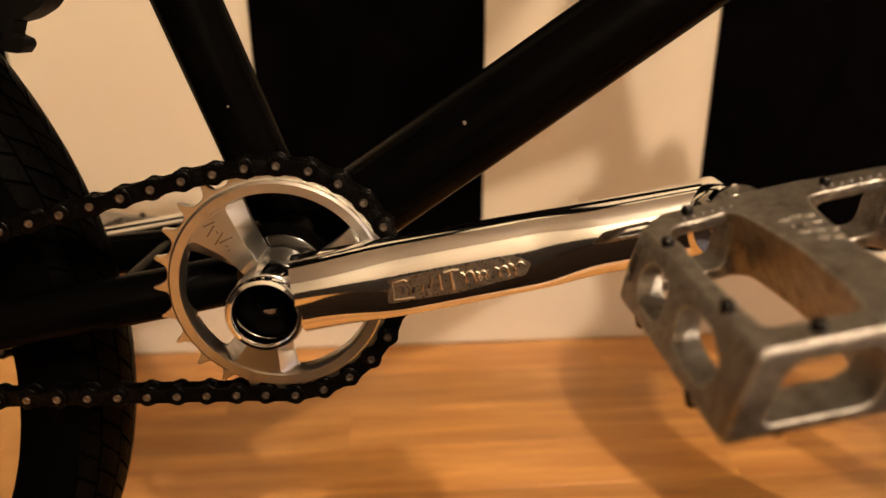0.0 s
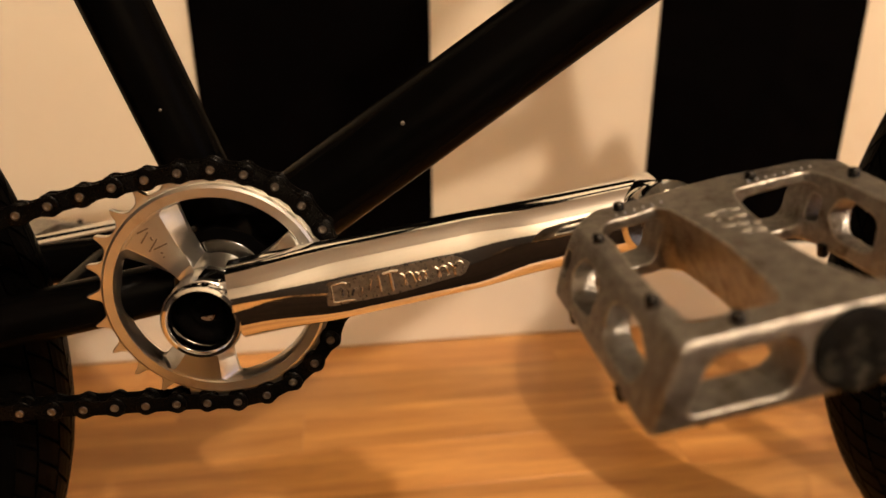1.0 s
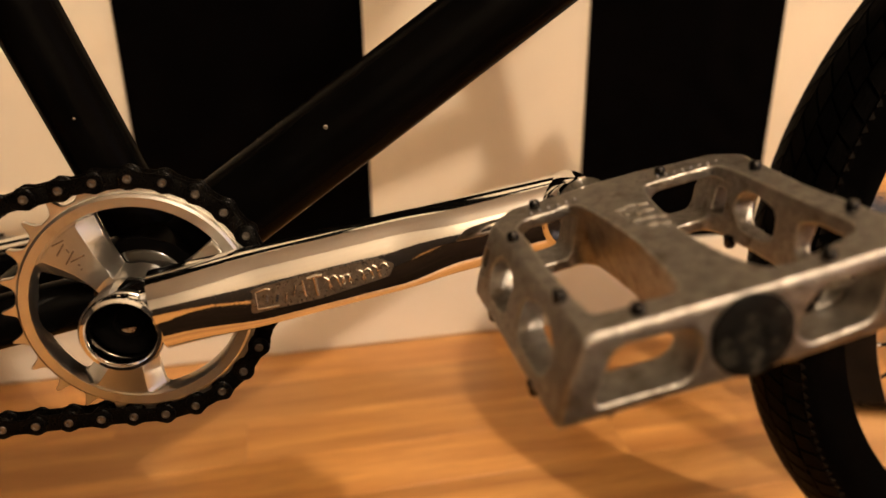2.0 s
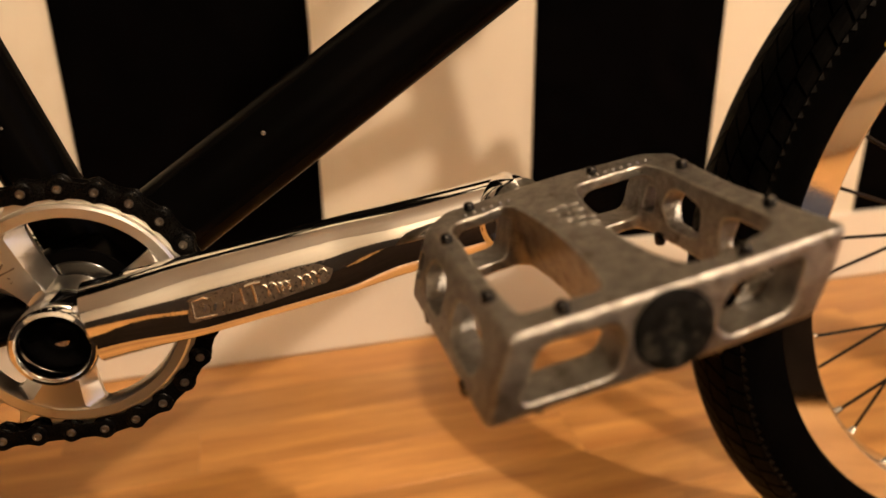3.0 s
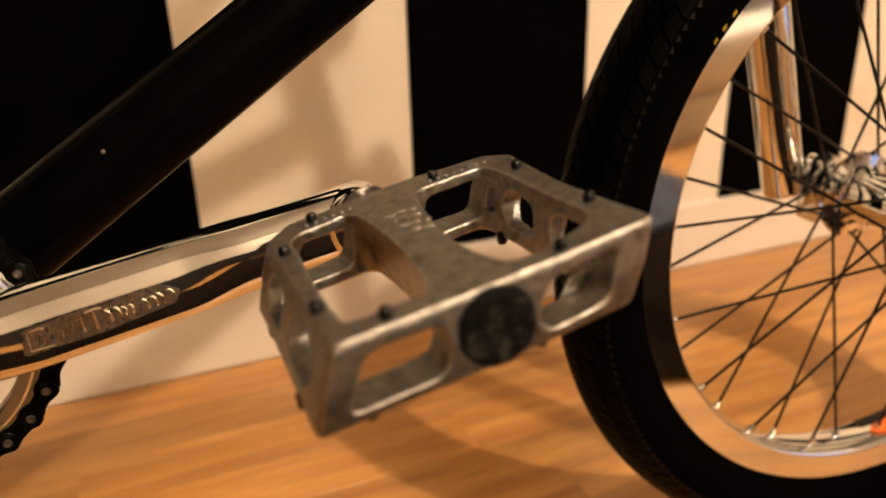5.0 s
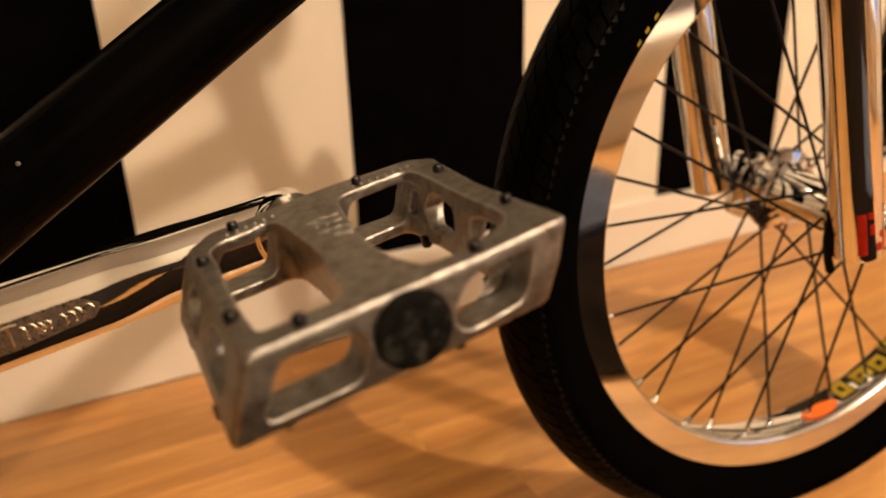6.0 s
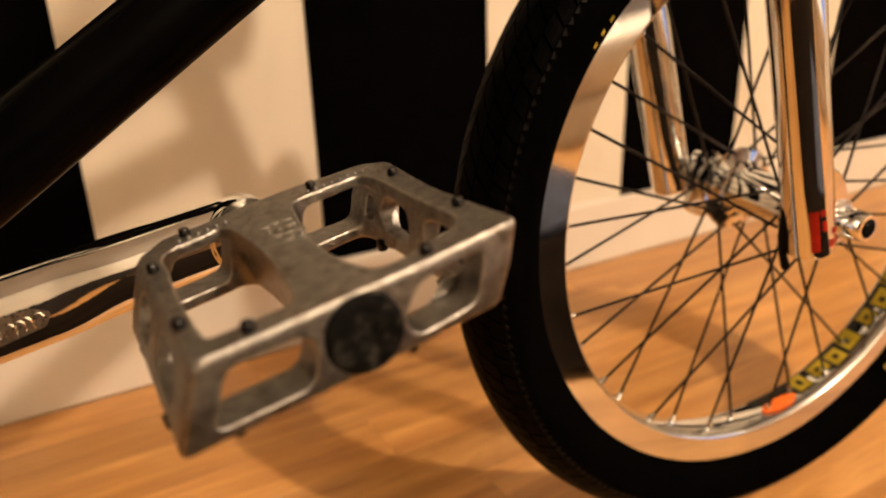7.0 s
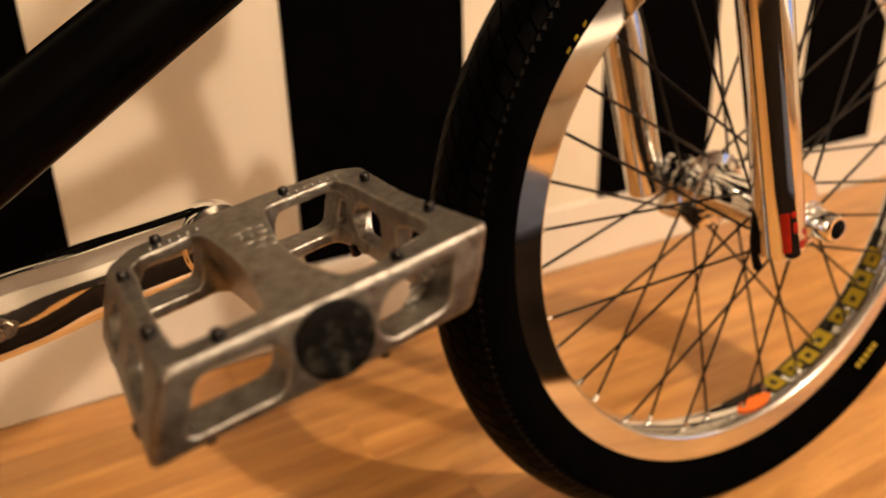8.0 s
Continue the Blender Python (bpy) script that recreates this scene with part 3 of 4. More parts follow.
def pedal_body():
    mm = 0.001
    t, zc = 11.0, 0.1
    outline = [(-48, 37), (-39.5, 46.5), (-26, 47.5), (-10, 50.5), (8, 51.5), (20, 50), (34, 49.5), (41.5, 42), (39.8, 20), (38.6, 2), (39.6, -18), (41.2, -40.8), (14, -42.5), (-5, -43),
               (-30, -43), (-47.6, -43.2), (-47.6, -18), (-47.6, 16)]
    outline = rounded([(a * mm, b * mm) for a, b in outline], 0.0022, 3)

    def layer(z, grow):
        return [sheared(a * grow, b * grow, z * mm) for a, b in outline]
    bm = bmesh.new()
    add_loft(bm, [layer(zc - t, 0.985), layer(zc - t + 1.4, 1.0), layer(zc, 1.012), layer(zc + t - 1.4, 1.0), layer(zc + t, 0.985)])
    cuts = []

    def through_top(top, low, r):
        c = bmesh.new()
        p, q = (rounded([(a * mm, b * mm) for a, b in o], r, 6) for o in (top, low))
        slope = [((a[0] - b[0]) / 0.0215, (a[1] - b[1]) / 0.0215) for a, b in zip(p, q)]
        add_loft(c, [[Vector((a[0] + g[0] * e, a[1] + g[1] * e, z)) for a, g in zip(o, slope)]
                     for o, z, e in ((q, -0.0205, -0.010), (p, 0.0210, 0.010))])
        cuts.append(c)
    # windows either side of the upright axle housing
    through_top([(-36.8, 29), (-33, 33.5), (-17.2, 36.5), (-14.4, 33), (-12.8, 18), (-12.0, -3), (-13.6, -24), (-15.4, -34.5), (-37.4, -34.5), (-37.6, 0)],
                [(-44, 30), (-41, 34.5), (-15.5, 36.5), (-12, 33), (-10.6, 18), (-10.4, -3), (-12, -22), (-15, -29.5), (-44, -29.5), (-43.2, 0)], 0.003)
    through_top([(8.5, 36.5), (33.5, 38), (35.4, 31), (35.2, 4), (36, -24), (33.5, -29), (22, -33.5), (11, -36), (5.5, -34.5), (2.6, -25), (1.2, -12), (1.4, 4), (4.2, 20), (6.2, 31)],
                [(9, 36.5), (28.5, 38), (30.5, 31), (31.2, 4), (31.5, -22), (29, -27), (20, -29.5), (11, -30.5), (6.5, -29.5), (4.4, -23), (3.4, -12), (3.6, 4), (5.2, 20), (7, 31)], 0.004)

    def through_end(pts, y0, y1, r):
        c = bmesh.new()
        p = rounded([(a * mm, b * mm) for a, b in pts], r, 4)
        add_loft(c, [[sheared(a, y * mm, z) for a, z in p] for y in (y0, y1)])
        cuts.append(c)
    # windows in the two ends
    through_end([(-39, 6.6), (-19.5, 6.2), (-15.5, 0), (-15.5, -7.4), (-40, -7.4)], -60, -30, 0.0035)
    through_end([(8.6, 1), (11, 6.6), (30.5, 6.8), (31.5, -6.6), (14, -7.6), (9, -3)], -60, -30, 0.003)
    through_end([(-37, 7.4), (-18, 7.4), (-16, -6.8), (-37.5, -6.8)], 28, 70, 0.003)
    through_end([(8, 7.4), (32, 7.4), (32.5, -6.8), (8, -6.8)], 28, 70, 0.003)

    def through_side(pts, x0, x1, r):
        c = bmesh.new()
        p = rounded([(a * mm, b * mm) for a, b in pts], r, 4)
        add_loft(c, [[sheared(x * mm, w, z) for w, z in p] for x in (x0, x1)])
        cuts.append(c)
    for x0, x1 in ((-61.3, -31.37), (21.43, 61.7)):
        through_side([(5, 4.5), (12, 6.2), (22, 6.2), (27, 0), (22, -6), (12, -6.0), (5, -4.5)], x0, x1, 0.003)
        through_side([(-5, 4.5), (-12, 6.2), (-24, 6.2), (-33, 1), (-27, -6), (-12, -6.0), (-5, -4.5)], x0, x1, 0.003)
        through_side([(31, 4), (37, 4), (37, -4), (31, -4)], x0, x1, 0.002)
    # bore for the end cap
    bore = add_lathe(bmesh.new(), [(0.0100, -0.060), (0.0100, -0.0405)], 40, (-0.0035, 0, 0.0))
    cuts.append(bore)
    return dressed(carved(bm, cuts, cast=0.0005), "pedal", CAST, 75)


def traction_pin():
    return finish(lathe([(0.0005, 0.0020), (0.0014, 0.0018), (0.0018, 0.0012), (0.0018, -0.0020), (0.0012, -0.0022)], 12), "traction_pin", PIN_BLACK)


def grip_tooth():
    return finish(lathe([(0.0, 0.0009), (0.0004, 0.0008), (0.0008, 0.0), (0.0008, -0.0004)], 8), "grip_tooth", WORN_CAST)


def pedal(m, body_mesh, pin_mesh, tooth_mesh, label):
    body = part("pedal", body_mesh, None, bicycle, label, m=m)
    up = Matrix.Rotation(radians(90), 4, "X")
    tops = [(17, 42.5), (-27, 41.5), (-40.4, 20), (-41.0, -23), (-28, -38.8), (40.6, 25.5), (40.5, -18.2), (19, -38.5)]
    for u, w in tops:
        part("traction_pin", pin_mesh, None, body, m=Matrix.Translation((u * 0.001, w * 0.001, 0.0117)) @ up)
    for u, w in tops:
        q = sheared(u * 0.001 - SHEAR * 0.0109, w * 0.001, -0.0113)
        part("traction_pin", pin_mesh, None, body, m=Matrix.Translation(q) @ Matrix.Rotation(radians(-90), 4, "X"))
    part("end_cap", lathe([(0.0, -0.0436), (0.0045, -0.0441), (0.0090, -0.0442), (0.0104, -0.0437), (0.0104, -0.0428), (0.0098, -0.0424), (0.0098, -0.0400), (0.0, -0.0400)], 40), CAP_GREY, body, "scuffed dark round axle cap",
         m=Matrix.Translation((-0.0035, 0, 0.0)))
    axle = lathe([(0.0, 0.045), (0.0068, 0.045), (0.0068, 0.058), (0.0078, 0.0585), (0.0105, 0.0590), (0.0105, 0.0605), (0.0075, 0.0608), (0.0070, 0.0700), (0.0, 0.0700)], 36)
    part("axle", axle, CHROME, body, "chrome pedal axle", m=Matrix.Translation((-0.0045, 0, 0.0002)))
    # small grip teeth along the inner edge of the rear rails
    for (u0, w0), (u1, w1), n in (((-34.5, 37.0), (-19.0, 39.4), 6), ((10.0, 40.0), (31.0, 40.6), 8)):
        for k in range(n):
            f = k / (n - 1)
            part("grip_tooth", tooth_mesh, None, body, m=Matrix.Translation(((u0 + (u1 - u0) * f + 4.7) * 0.001, (w0 + (w1 - w0) * f) * 0.001, 0.0111)) @ up)
    # cast mark on the axle housing, as plain bars
    for u, w, a, b in ((-10, 27, 3.2, 1.2), (-5.5, 28, 3.0, 1.2), (-1, 27, 3.0, 1.2), (-10, 23.5, 1.2, 3.0), (-6, 23, 1.2, 3.2), (-2, 23, 3.4, 1.2), (-9, 19, 3.0, 1.2), (-4.5, 18.5, 3.4, 1.2), (-0.5, 17.5, 2.6, 1.2),
                       (-6.5, 14.5, 2.8, 1.1), (-2.5, 13.5, 2.8, 1.1)):
        part("cast_mark", box((a * 0.0011, b * 0.0009, 0.0007), Matrix(), 0.00015), WORN_CAST, body,
             m=Matrix.Translation((u * 0.0008 + 0.0016, w * 0.0013 - 0.0140, 0.0113)) @ pose(0, 0, 0, 0, 0, -8))
    return body


# ---- wheels
def tyre_mesh():
    half = [(0.2000, 0.0), (0.2020, 0.0120), (0.2090, 0.0150), (0.2135, 0.0185), (0.2220, 0.0242), (0.2310, 0.0274), (0.2395, 0.0268), (0.2469, 0.0205), (0.2520, 0.0140), (0.2549, 0.0072), (0.2556, 0.0)]
    prof = [(r, -y) for r, y in half] + half[-2:0:-1]
    return finish(lathe(prof, 144, closed=True), "tyre", RUBBER)


def crown(d):
    """A point (radius, width) of the tyre's crown, d metres along it from the middle."""
    a = d / 0.0262
    return 0.2293 + 0.0268 * math.cos(a), 0.0272 * math.sin(a)


def tread_mesh(toothed):
    """Swept tread blocks parted by thin grooves, and a saw-toothed shoulder, one joined mesh."""
    bm = bmesh.new()
    base = 0.0010

    def block(corners, rise, bend=3, mat=0):
        """corners: (angle, d) of the inner edge's two ends, then the outer edge's two ends."""
        (a0, d0), (a1, d1), (a2, d2), (a3, d3) = corners
        rows = []
        for k in range(bend + 1):
            f = k / bend
            pair = ((a0 + (a3 - a0) * f, d0 + (d3 - d0) * f), (a1 + (a2 - a1) * f, d1 + (d2 - d1) * f))
            line = []
            for a, d in pair:
                r, y = crown(d)
                nr, ny = math.cos(d / 0.0262), math.sin(d / 0.0262)
                line += [Vector((math.cos(a) * (r + nr * h), y + ny * h, math.sin(a) * (r + nr * h))) for h in (-base, rise)]
            rows.append([bm.verts.new(line[i]) for i in (0, 1, 3, 2)])
        for p, q in zip(rows, rows[1:]):
            for i in range(3):
                bm.faces.new((p[i], p[i + 1], q[i + 1], q[i])).material_index = mat
        bm.faces.new(rows[0]).material_index = mat
        bm.faces.new(rows[-1][::-1]).material_index = mat
    n = 112
    step = math.tau / n
    gap = 0.0019 / 0.2555
    bands = ((0.0005, 0.0092, 0.0, 0.8), (0.0101, 0.0196, 1.05, 1.75), (0.0205, 0.0288, 2.15, 2.6))
    for k in range(n):
        a = k * step
        for s in (-1, 1):
            for lo, hi, f0, f1 in bands:
                e = a + (0.5 * step if s > 0 else 0)
                block(((e + f0 * step, s * lo), (e + (f0 + 1) * step - gap, s * lo), (e + (f1 + 1) * step - gap, s * hi), (e + f1 * step, s * hi)), 0.0017)
            for j in range(2 if toothed else 0):
                e = a + j * step / 2
                block(((e, s * 0.0296), (e + step * 0.34, s * 0.0296), (e + step * 0.24, s * 0.0318), (e + step * 0.20, s * 0.0318)), 0.0020, 1, 1)
    return finish(bm, "tread", [TREAD_RUBBER, GLINT_RUBBER], smooth=False)


def rim_mesh():
    half = [(0.1862, 0.0), (0.1864, 0.006), (0.1880, 0.0118), (0.1892, 0.0143), (0.1904, 0.01555), (0.1908, 0.01562), (0.1914, 0.01562), (0.2092, 0.01528), (0.2098, 0.01526), (0.2104, 0.0151), (0.2108, 0.0147), (0.2110, 0.0140), (0.2090, 0.0136), (0.2000, 0.0125), (0.2000, 0.0)]
    prof = [(r, -y) for r, y in half] + half[-2:0:-1]
    return finish(lathe(prof, 144, closed=True), "rim", RIM_CHROME)


def hub_mesh():
    prof = [(0.005, -0.050), (0.0105, -0.050), (0.0120, -0.042), (0.017, -0.041), (0.018, -0.0375), (0.0310, -0.0365), (0.0322, -0.0350), (0.0310, -0.0330), (0.0225, -0.0312), (0.0185, -0.025), (0.0170, 0),
            (0.0185, 0.025), (0.0225, 0.0312), (0.0310, 0.0330), (0.0322, 0.0350), (0.0310, 0.0365), (0.018, 0.0375), (0.017, 0.041), (0.0120, 0.042), (0.0105, 0.050), (0.005, 0.050)]
    return finish(lathe(prof, 48), "hub", CHROME)


TYRE, RIM, HUB = tyre_mesh(), rim_mesh(), hub_mesh()


def wheel(name, m, label, turn=0.0, slim=1.0, toothed=True):
    hold = tagged(new(name), label)
    hold.parent = bicycle
    hold.matrix_basis = m
    fit = Matrix.Diagonal((slim, slim, slim, 1))
    part("tyre", TYRE, None, hold, "black knobbly tyre", m=fit)
    tagged(part("tread", tread_mesh(toothed), None, hold, m=fit), kind="stuff")
    part("rim", RIM, None, hold, "polished chrome rim")
    part("hub", HUB, None, hold, "chrome hub")
    nip = finish(add_tube(bmesh.new(), [(0, 0, 0), (0, 0, 0.002), (0, 0, 0.0055)], [0.0027, 0.0024, 0.0017], 10), "nipple", CHROME)
    bar = None
    for k in range(36):
        a = turn + k * math.tau / 36
        side, lead = ((1, -1), (-1, 1), (1, 1), (-1, -1))[k % 4]
        b = a + lead * 0.662
        p = Vector((0.1868 * math.cos(a), side * 0.0036, 0.1868 * math.sin(a)))
        q = Vector((0.0300 * math.cos(b), side * 0.0312, 0.0300 * math.sin(b)))
        d = q - p
        if bar is None:
            bar = finish(tube([(0, 0, 0), (0, 0, d.length)], 0.00105, 8), "spoke", SPOKE)
        mm = Matrix.Translation(p) @ d.to_track_quat("Z", "Y").to_matrix().to_4x4()
        part("spoke", bar, None, hold, m=mm)
        part("nipple", nip, None, hold, m=mm)
    return hold


def arc_decal(parent, name, r0, r1, y0, y1, a0, a1, mat, label=""):
    """A thin band that follows the rim or the tyre: from (r0, y0) to (r1, y1), a0 to a1 degrees."""
    bm = bmesh.new()
    n = max(3, int(abs(a1 - a0) / 1.5))
    rows = []
    for k in range(n + 1):
        a = radians(a0 + (a1 - a0) * k / n)
        rows.append([bm.verts.new((r * math.cos(a), y, r * math.sin(a))) for r, y in ((r0, y0), (r1, y1))])
    for a, b in zip(rows, rows[1:]):
        bm.faces.new((a[0], a[1], b[1], b[0]))
    bmesh.ops.solidify(bm, geom=bm.faces[:], thickness=0.0003)
    return part(name, bm, mat, parent, label)


def front_end():
    steer = pose(0.5684, -0.0068, 0.2616, 0, 0, -4.52) @ pose(0, 0, 0, 4.0, 0, 0)
    w = wheel("front_wheel", steer, "front wheel with chrome rim, dark spokes and black knobbly tyre", turn=radians(146.57))
    # printed marks inside the rim, as plain bars
    arc_decal(w, "rim_decal", 0.1858, 0.1858, 0.0115, 0.0035, -86, -18, DECAL_DARK, "dark printed band inside the rim")
    for k, a in enumerate((-72.5, -66, -60, -54.5, -46, -40, -34, -28)):
        top, low, wide = 0.0100 - 0.0016 * (k % 3), -0.0078 + 0.0018 * ((k + 1) % 3), 4.2 + 0.9 * (k % 2)
        arc_decal(w, "rim_letter", 0.18535, 0.18535, top + 0.0008, low - 0.0010, a - 0.5, a + wide + 0.5, DECAL_DARK, "dark outline of a printed letter")
        arc_decal(w, "rim_letter", 0.1850, 0.1850, top, low, a, a + wide, YELLOW, "yellow printed letter as a plain bar")
        arc_decal(w, "rim_letter", 0.1846, 0.1846, top - 0.0050, low + 0.0046, a + 1.3, a + 2.8, DECAL_DARK, "dark heart of a printed letter")
    sticker = bmesh.new()
    ring = [(radians(-79.8 + 5.6 * math.cos(q * math.tau / 24)), -0.0046 + 0.0062 * math.sin(q * math.tau / 24)) for q in range(24)]
    add_loft(sticker, [[Vector((r * math.cos(a), y, r * math.sin(a))) for a, y in ring] for r in (0.1852, 0.1846)])
    part("rim_sticker", sticker, ORANGE, w, "orange oval sticker on the rim")
    for a in (140.2, 142.6, 144.8):
        arc_decal(w, "tyre_letter", 0.2140, 0.2172, -0.0194, -0.0215, a, a + 0.9, YELLOW, "yellow printed letter as a plain bar")
    for k in range(5):
        arc_decal(w, "tyre_letter", 0.2150, 0.2185, -0.0200, -0.0224, -51 + k * 1.5, -50 + k * 1.5, YELLOW, "yellow printed letter as a plain bar")
    fork = tagged(new("fork"), "polished chrome bmx fork")
    fork.parent = bicycle
    fork.matrix_basis = steer
    rake = Vector((-0.262, 0, 0.965))
    for s in (-1, 1):
        y = s * 0.066
        foot = Vector((-0.037, y, -0.010 + (0.008 if s > 0 else 0.0)))
        up = [foot + rake * d for d in (0.0, 0.003, 0.05, 0.15, 0.29, 0.325)]
        up[-1].y = s * 0.060
        leg = part("fork_leg", tube(up, [0.0142, 0.0150, 0.0152, 0.0156, 0.0162, 0.0164], 40), CHROME, fork)
        drop = add_prism(bmesh.new(), rounded([(-0.034, -0.018), (-0.018, -0.026), (0.006, -0.016), (0.014, 0.0), (0.008, 0.012), (-0.014, 0.030), (-0.030, 0.028)], 0.006), s * 0.0525 - 0.0032, s * 0.0525 + 0.0032)
        part("fork_dropout", drop, CHROME, fork)
        nut = add_lathe(bmesh.new(), [(0.0045, 0.0), (0.0135, 0.0), (0.0140, 0.0022), (0.0104, 0.0030), (0.0098, 0.0210), (0.0088, 0.0225), (0.0066, 0.0226), (0.0062, 0.0120)], 24)
        part("axle_nut", nut, CHROME, fork, m=Matrix.Rotation(0 if s > 0 else math.pi, 4, "Z") @ Matrix.Translation((0, 0.0545, 0)))
        part("axle_end", lathe([(0.0, 0.0), (0.0047, 0.0), (0.0060, 0.0), (0.0060, 0.018), (0.0, 0.018)], 20), DARK if s < 0 else STEEL, fork, m=Matrix.Rotation(0 if s > 0 else math.pi, 4, "Z") @ Matrix.Translation((0, 0.0500, 0)))
        if s < 0:
            # red maker's sticker round the foot of the leg, as plain bars
            side, out = frame_of(rake)
            for j, (d0, d1, a0, a1) in enumerate(((0.006, 0.034, -0.80, -0.45), (0.030, 0.034, -0.36, -0.16), (0.019, 0.026, -0.30, -0.12), (0.006, 0.011, 0.0, 0.25), (0.014, 0.018, 0.20, 0.45), (0.020, 0.036, 0.42, 0.50), (0.006, 0.012, 0.42, 0.62))):
                bm = bmesh.new()
                rows = []
                for k in range(6):
                    a = a0 + (a1 - a0) * k / 5
                    e = Vector((1, 0, 0.3)).normalized() * math.sin(a) + Vector((0, -1, 0)) * math.cos(a)
                    rows.append([bm.verts.new(foot + rake * d + e * 0.0155) for d in (d0, d1)])
                for p, q in zip(rows, rows[1:]):
                    bm.faces.new((p[0], p[1], q[1], q[0]))
                bmesh.ops.solidify(bm, geom=bm.faces[:], thickness=0.0003)
                part("sticker", bm, RED, leg, "red sticker")
            strap = tube([foot + Vector((-0.0165, 0.004, 0.044)), foot + Vector((-0.0178, 0.006, 0.028)), foot + Vector((-0.0165, 0.008, 0.008)), foot + Vector((-0.012, 0.010, -0.006)), foot + Vector((-0.008, 0.010, -0.015))],
                         [0.0015, 0.0042, 0.0035, 0.0026, 0.0030], 10)
            part("cable_tie", strap, DARK, leg, "black strap hanging by the fork leg")
    top = Vector((-0.037, 0, -0.006)) + rake * 0.325
    part("fork_crown", tube([top + Vector((0, -0.062, 0)), top + Vector((0, -0.03, 0.014)), top + Vector((0, 0.03, 0.014)), top + Vector((0, 0.062, 0))], 0.0178, 24), CHROME, fork)


def cockpit():
    """Stem, bars and saddle above the frame; their shadows fall on the wall."""
    rise = (HEAD_TOP - HEAD_LOW).normalized()
    top = HEAD_TOP + rise * 0.072
    part("headset", tube([HEAD_TOP + rise * 0.012, HEAD_TOP + rise * 0.022, HEAD_TOP + rise * 0.032], [0.0205, 0.0205, 0.0180], 28), FRAME_BLACK, bicycle)
    part("stem", box((0.085, 0.052, 0.042), Matrix.Translation(top + Vector((0.020, 0, -0.004))) @ pose(0, 0, 0, 0, -14), 0.007), FRAME_BLACK, bicycle, "black block stem")
    c = top + Vector((0.044, 0, 0.006))
    bar = part("handlebar", tube([c + Vector(p) for p in ((-0.060, -0.365, 0.185), (-0.022, -0.220, 0.178), (-0.010, -0.185, 0.165), (-0.004, -0.085, 0.035), (0, -0.055, 0.004), (0, -0.035, 0), (0, 0.035, 0), (0, 0.055, 0.004),
                                                          (-0.004, 0.085, 0.035), (-0.010, 0.185, 0.165), (-0.022, 0.220, 0.178), (-0.060, 0.365, 0.185))], 0.0111, 20), FRAME_BLACK, bicycle, "black rising handlebar")
    part("crossbar", tube([c + Vector((-0.007, -0.130, 0.094)), c + Vector((-0.007, 0.130, 0.094))], 0.0080, 16), FRAME_BLACK, bar)
    for s in (-1, 1):
        part("grip", tube([c + Vector((-0.032, s * 0.255, 0.180)), c + Vector((-0.060, s * 0.365, 0.186))], [0.0155, 0.0160], 20), RUBBER, bar, "black rubber grip")
    up = SEAT_TOP - Vector((0, 0, BB))
    up.normalize()
    part("seat_post", tube([SEAT_TOP - up * 0.02, SEAT_TOP + up * 0.050], 0.0125, 24), FRAME_BLACK, bicycle)
    part("seat_clamp", tube([SEAT_TOP - up * 0.012, SEAT_TOP + up * 0.004], 0.0172, 28), FRAME_BLACK, bicycle)
    rings = []
    for x, w, z, d in ((0.115, 0.012, 0.020, 0.012), (0.105, 0.020, 0.024, 0.020), (0.060, 0.024, 0.016, 0.024), (0.0, 0.034, 0.008, 0.026), (-0.060, 0.060, 0.008, 0.028), (-0.110, 0.068, 0.014, 0.028), (-0.128, 0.050, 0.012, 0.018)):
        rings.append([SEAT_TOP + up * 0.062 + Vector((x, w * math.cos(k * math.tau / 24), z - 0.012 + 0.5 * d * math.sin(k * math.tau / 24))) for k in range(24)])
    part("saddle", add_loft(bmesh.new(), rings), DARK, bicycle, "black slim saddle")


frame_tubes()
cockpit()
rear_brake()
chain()
sprocket()
TILT = -10.7
right = crank("crank_arm", pose(0, 0, BB) @ pose(0, 0, 0, 0, TILT), "polished chrome tubular crank arm with raised mark")
left = crank("crank_arm", pose(0, 0, BB) @ pose(0, 0, 0, 0, TILT) @ pose(0, 0, 0, 0, 0, 180), "polished chrome tubular crank arm")
PEDAL, PIN, TOOTH = pedal_body(), traction_pin(), grip_tooth()
turn = Matrix.Translation((0.1709, -0.158, 0.3336)) @ Matrix.Rotation(radians(2.97), 4, "X") @ Matrix.Rotation(radians(-10.84), 4, "Y")
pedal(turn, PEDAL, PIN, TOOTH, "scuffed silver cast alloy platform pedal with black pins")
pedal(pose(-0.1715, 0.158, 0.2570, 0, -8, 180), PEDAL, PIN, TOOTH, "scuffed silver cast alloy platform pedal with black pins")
front_end()
wheel("rear_wheel", Matrix.Translation(REAR + Vector((-0.0015, 0, 0.0))), "rear wheel with chrome rim, dark spokes and black knobbly tyre", slim=0.985, toothed=False)
part("rear_cog", lathe([(0.012, -0.0015), (0.0200, -0.0012), (0.0200, 0.0012), (0.012, 0.0015)], 27), STEEL, bicycle, m=Matrix.Translation((REAR.x, CHAIN_Y, REAR.z)))
part("rear_axle", lathe([(0.0, -0.078), (0.0048, -0.078), (0.0048, 0.078), (0.0, 0.078)], 16), STEEL, bicycle, m=Matrix.Translation(REAR))

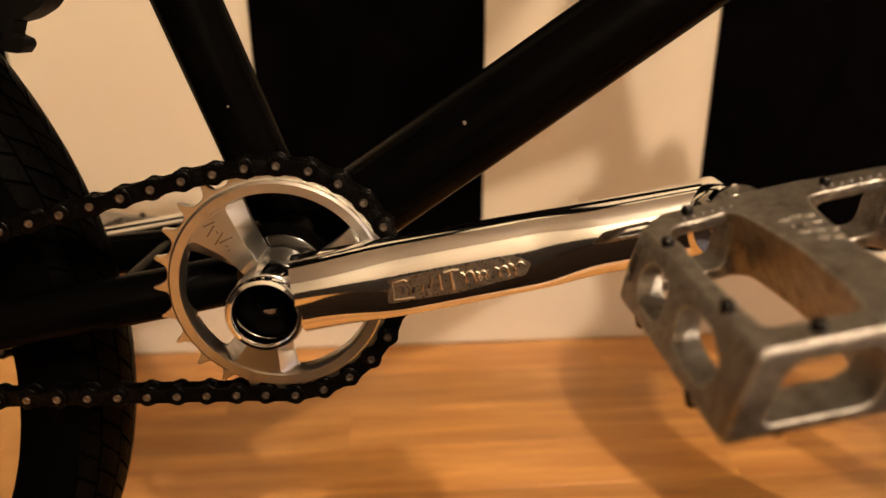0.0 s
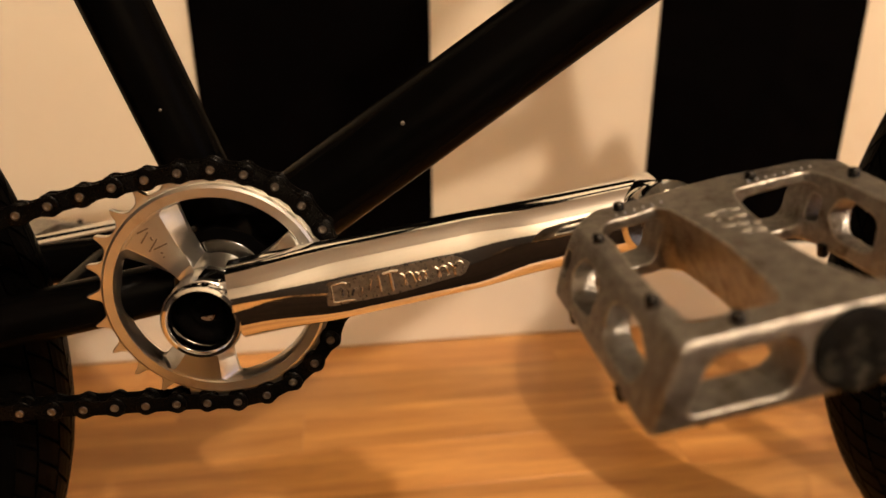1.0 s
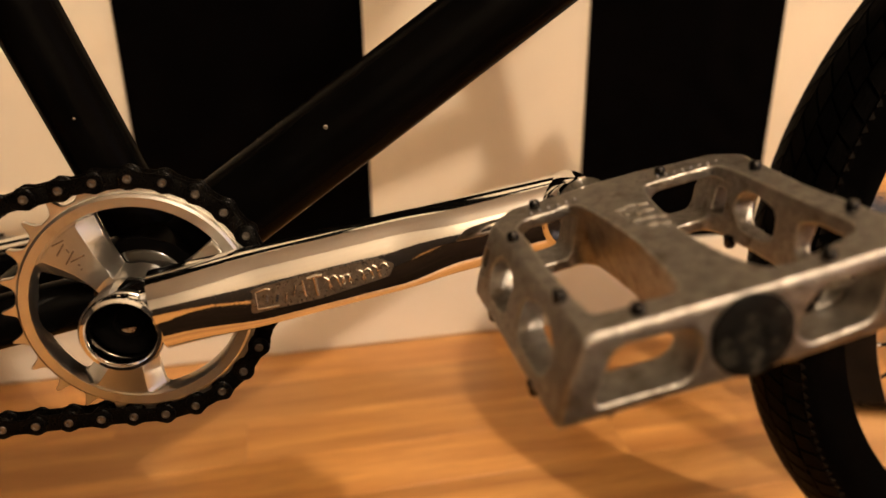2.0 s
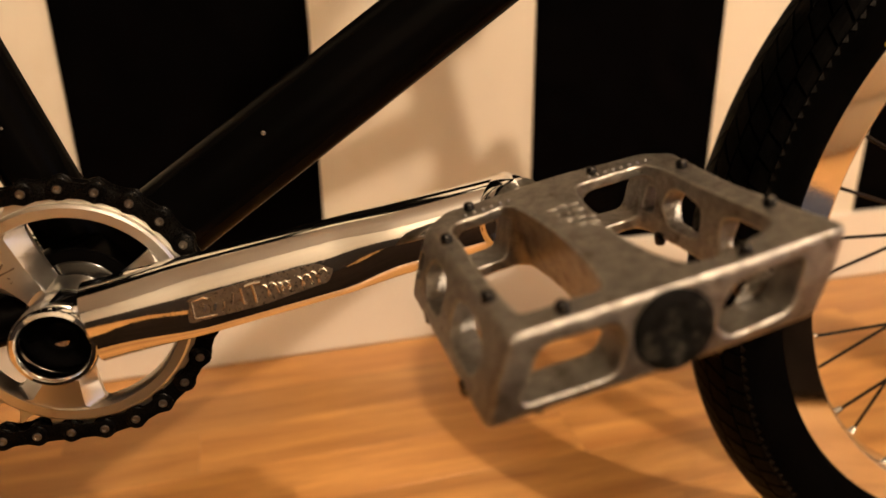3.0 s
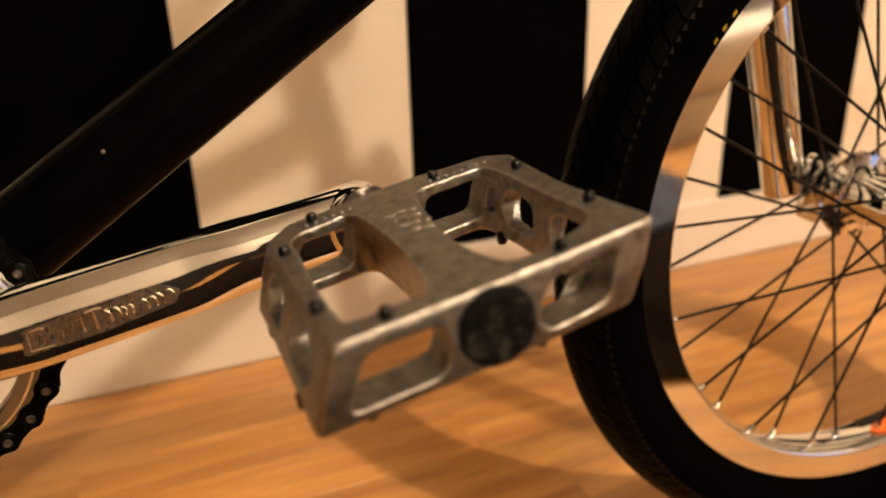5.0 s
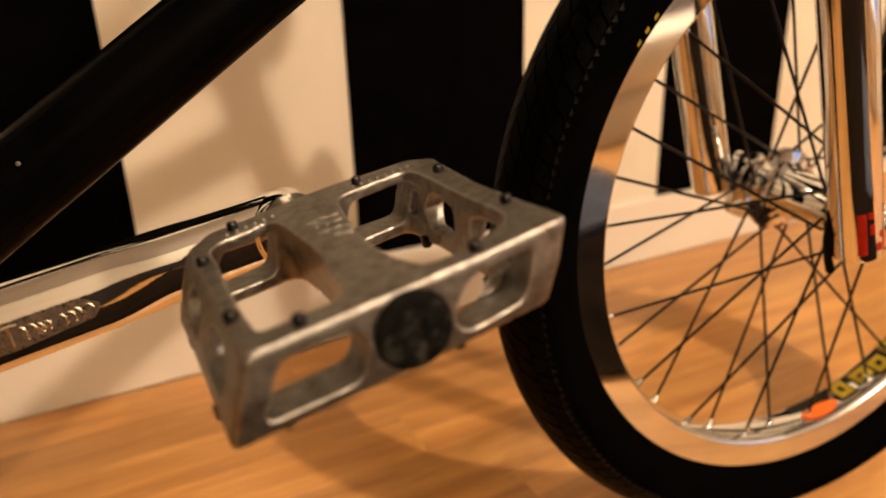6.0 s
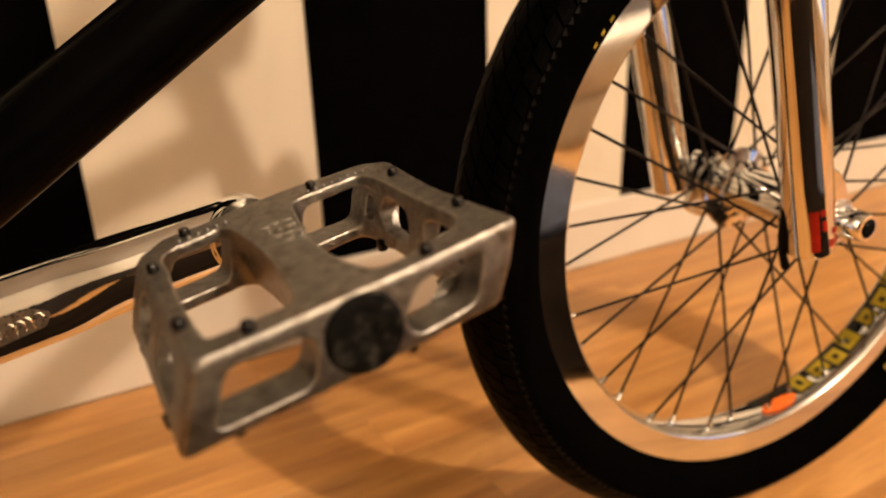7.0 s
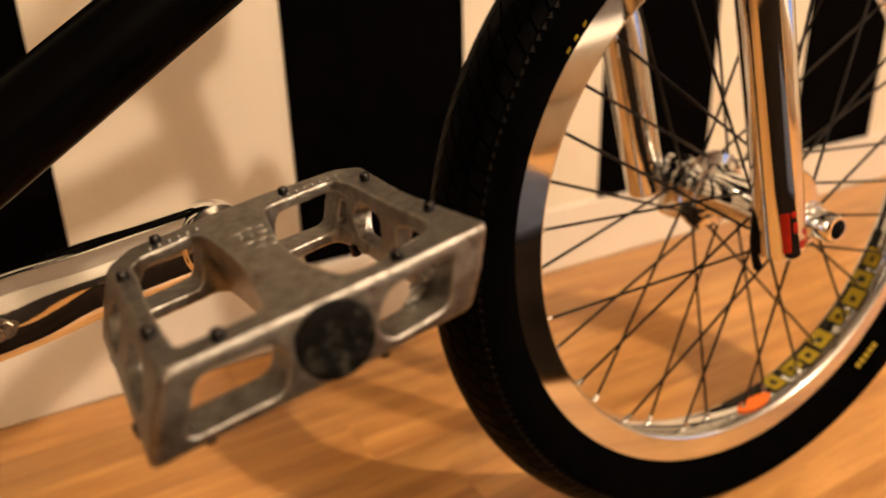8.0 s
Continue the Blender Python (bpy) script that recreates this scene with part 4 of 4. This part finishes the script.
# ---------------------------------------------------------------- floor strips
floor = structure("floor", slab(X0, X1, Y0, 0.0035, -0.030, -0.0085), SUBFLOOR, "orange beech laminate floor laid in narrow strips along the wall", category="floor")
STRIP, GAP = 0.0655, 0.0002


def strip_mesh(length):
    bm = bmesh.new()
    a, b, c = length / 2 - GAP / 2, STRIP / 2 - GAP / 2, 0.008
    low = [bm.verts.new((x, y, -c)) for x, y in ((-a, -b), (a, -b), (a, b), (-a, b))]
    mid = [bm.verts.new((x, y, -0.00015)) for x, y in ((-a, -b), (a, -b), (a, b), (-a, b))]
    e = 0.00015
    top = [bm.verts.new((x, y, 0)) for x, y in ((-a + e, -b + e), (a - e, -b + e), (a - e, b - e), (-a + e, b - e))]
    for p, q in ((low, mid), (mid, top)):
        for i in range(4):
            bm.faces.new((p[i], p[(i + 1) % 4], q[(i + 1) % 4], q[i]))
    bm.faces.new(top)
    return bm


LENGTHS = (0.46, 0.58, 0.70)
STRIP_MESHES = [finish(strip_mesh(n), "plank", WOOD, smooth=False) for n in LENGTHS]
rest_v, rest_f = [], []
row = 0
y = -0.0065 - STRIP / 2
while y - STRIP / 2 > Y0:
    x = X0
    while x < X1 - 0.02:
        i = random.randrange(3)
        n = LENGTHS[i] if x > X0 else random.uniform(0.12, 0.40)
        n = min(n, X1 - x)
        cx = x + n / 2
        if row < 13 and -1.2 < cx < 2.4:
            part("plank", STRIP_MESHES[i], None, floor, m=Matrix.Translation((cx, y, 0)))
        else:
            k = len(rest_v)
            a, b = n / 2 - GAP / 2, STRIP / 2 - GAP / 2
            rest_v += [(cx + u * a, y + v * b, w) for w in (-0.008, 0) for u, v in ((-1, -1), (1, -1), (1, 1), (-1, 1))]
            rest_f += [(k + 4, k + 5, k + 6, k + 7)] + [(k + j, k + (j + 1) % 4, k + 4 + (j + 1) % 4, k + 4 + j) for j in range(4)]
        x += n
    y -= STRIP
    row += 1
rest = bpy.data.meshes.new("plank_field")
rest.from_pydata(rest_v, [], rest_f)
rest.materials.append(WOOD_REST)
tagged(part("plank_field", rest, None, floor), kind="stuff")
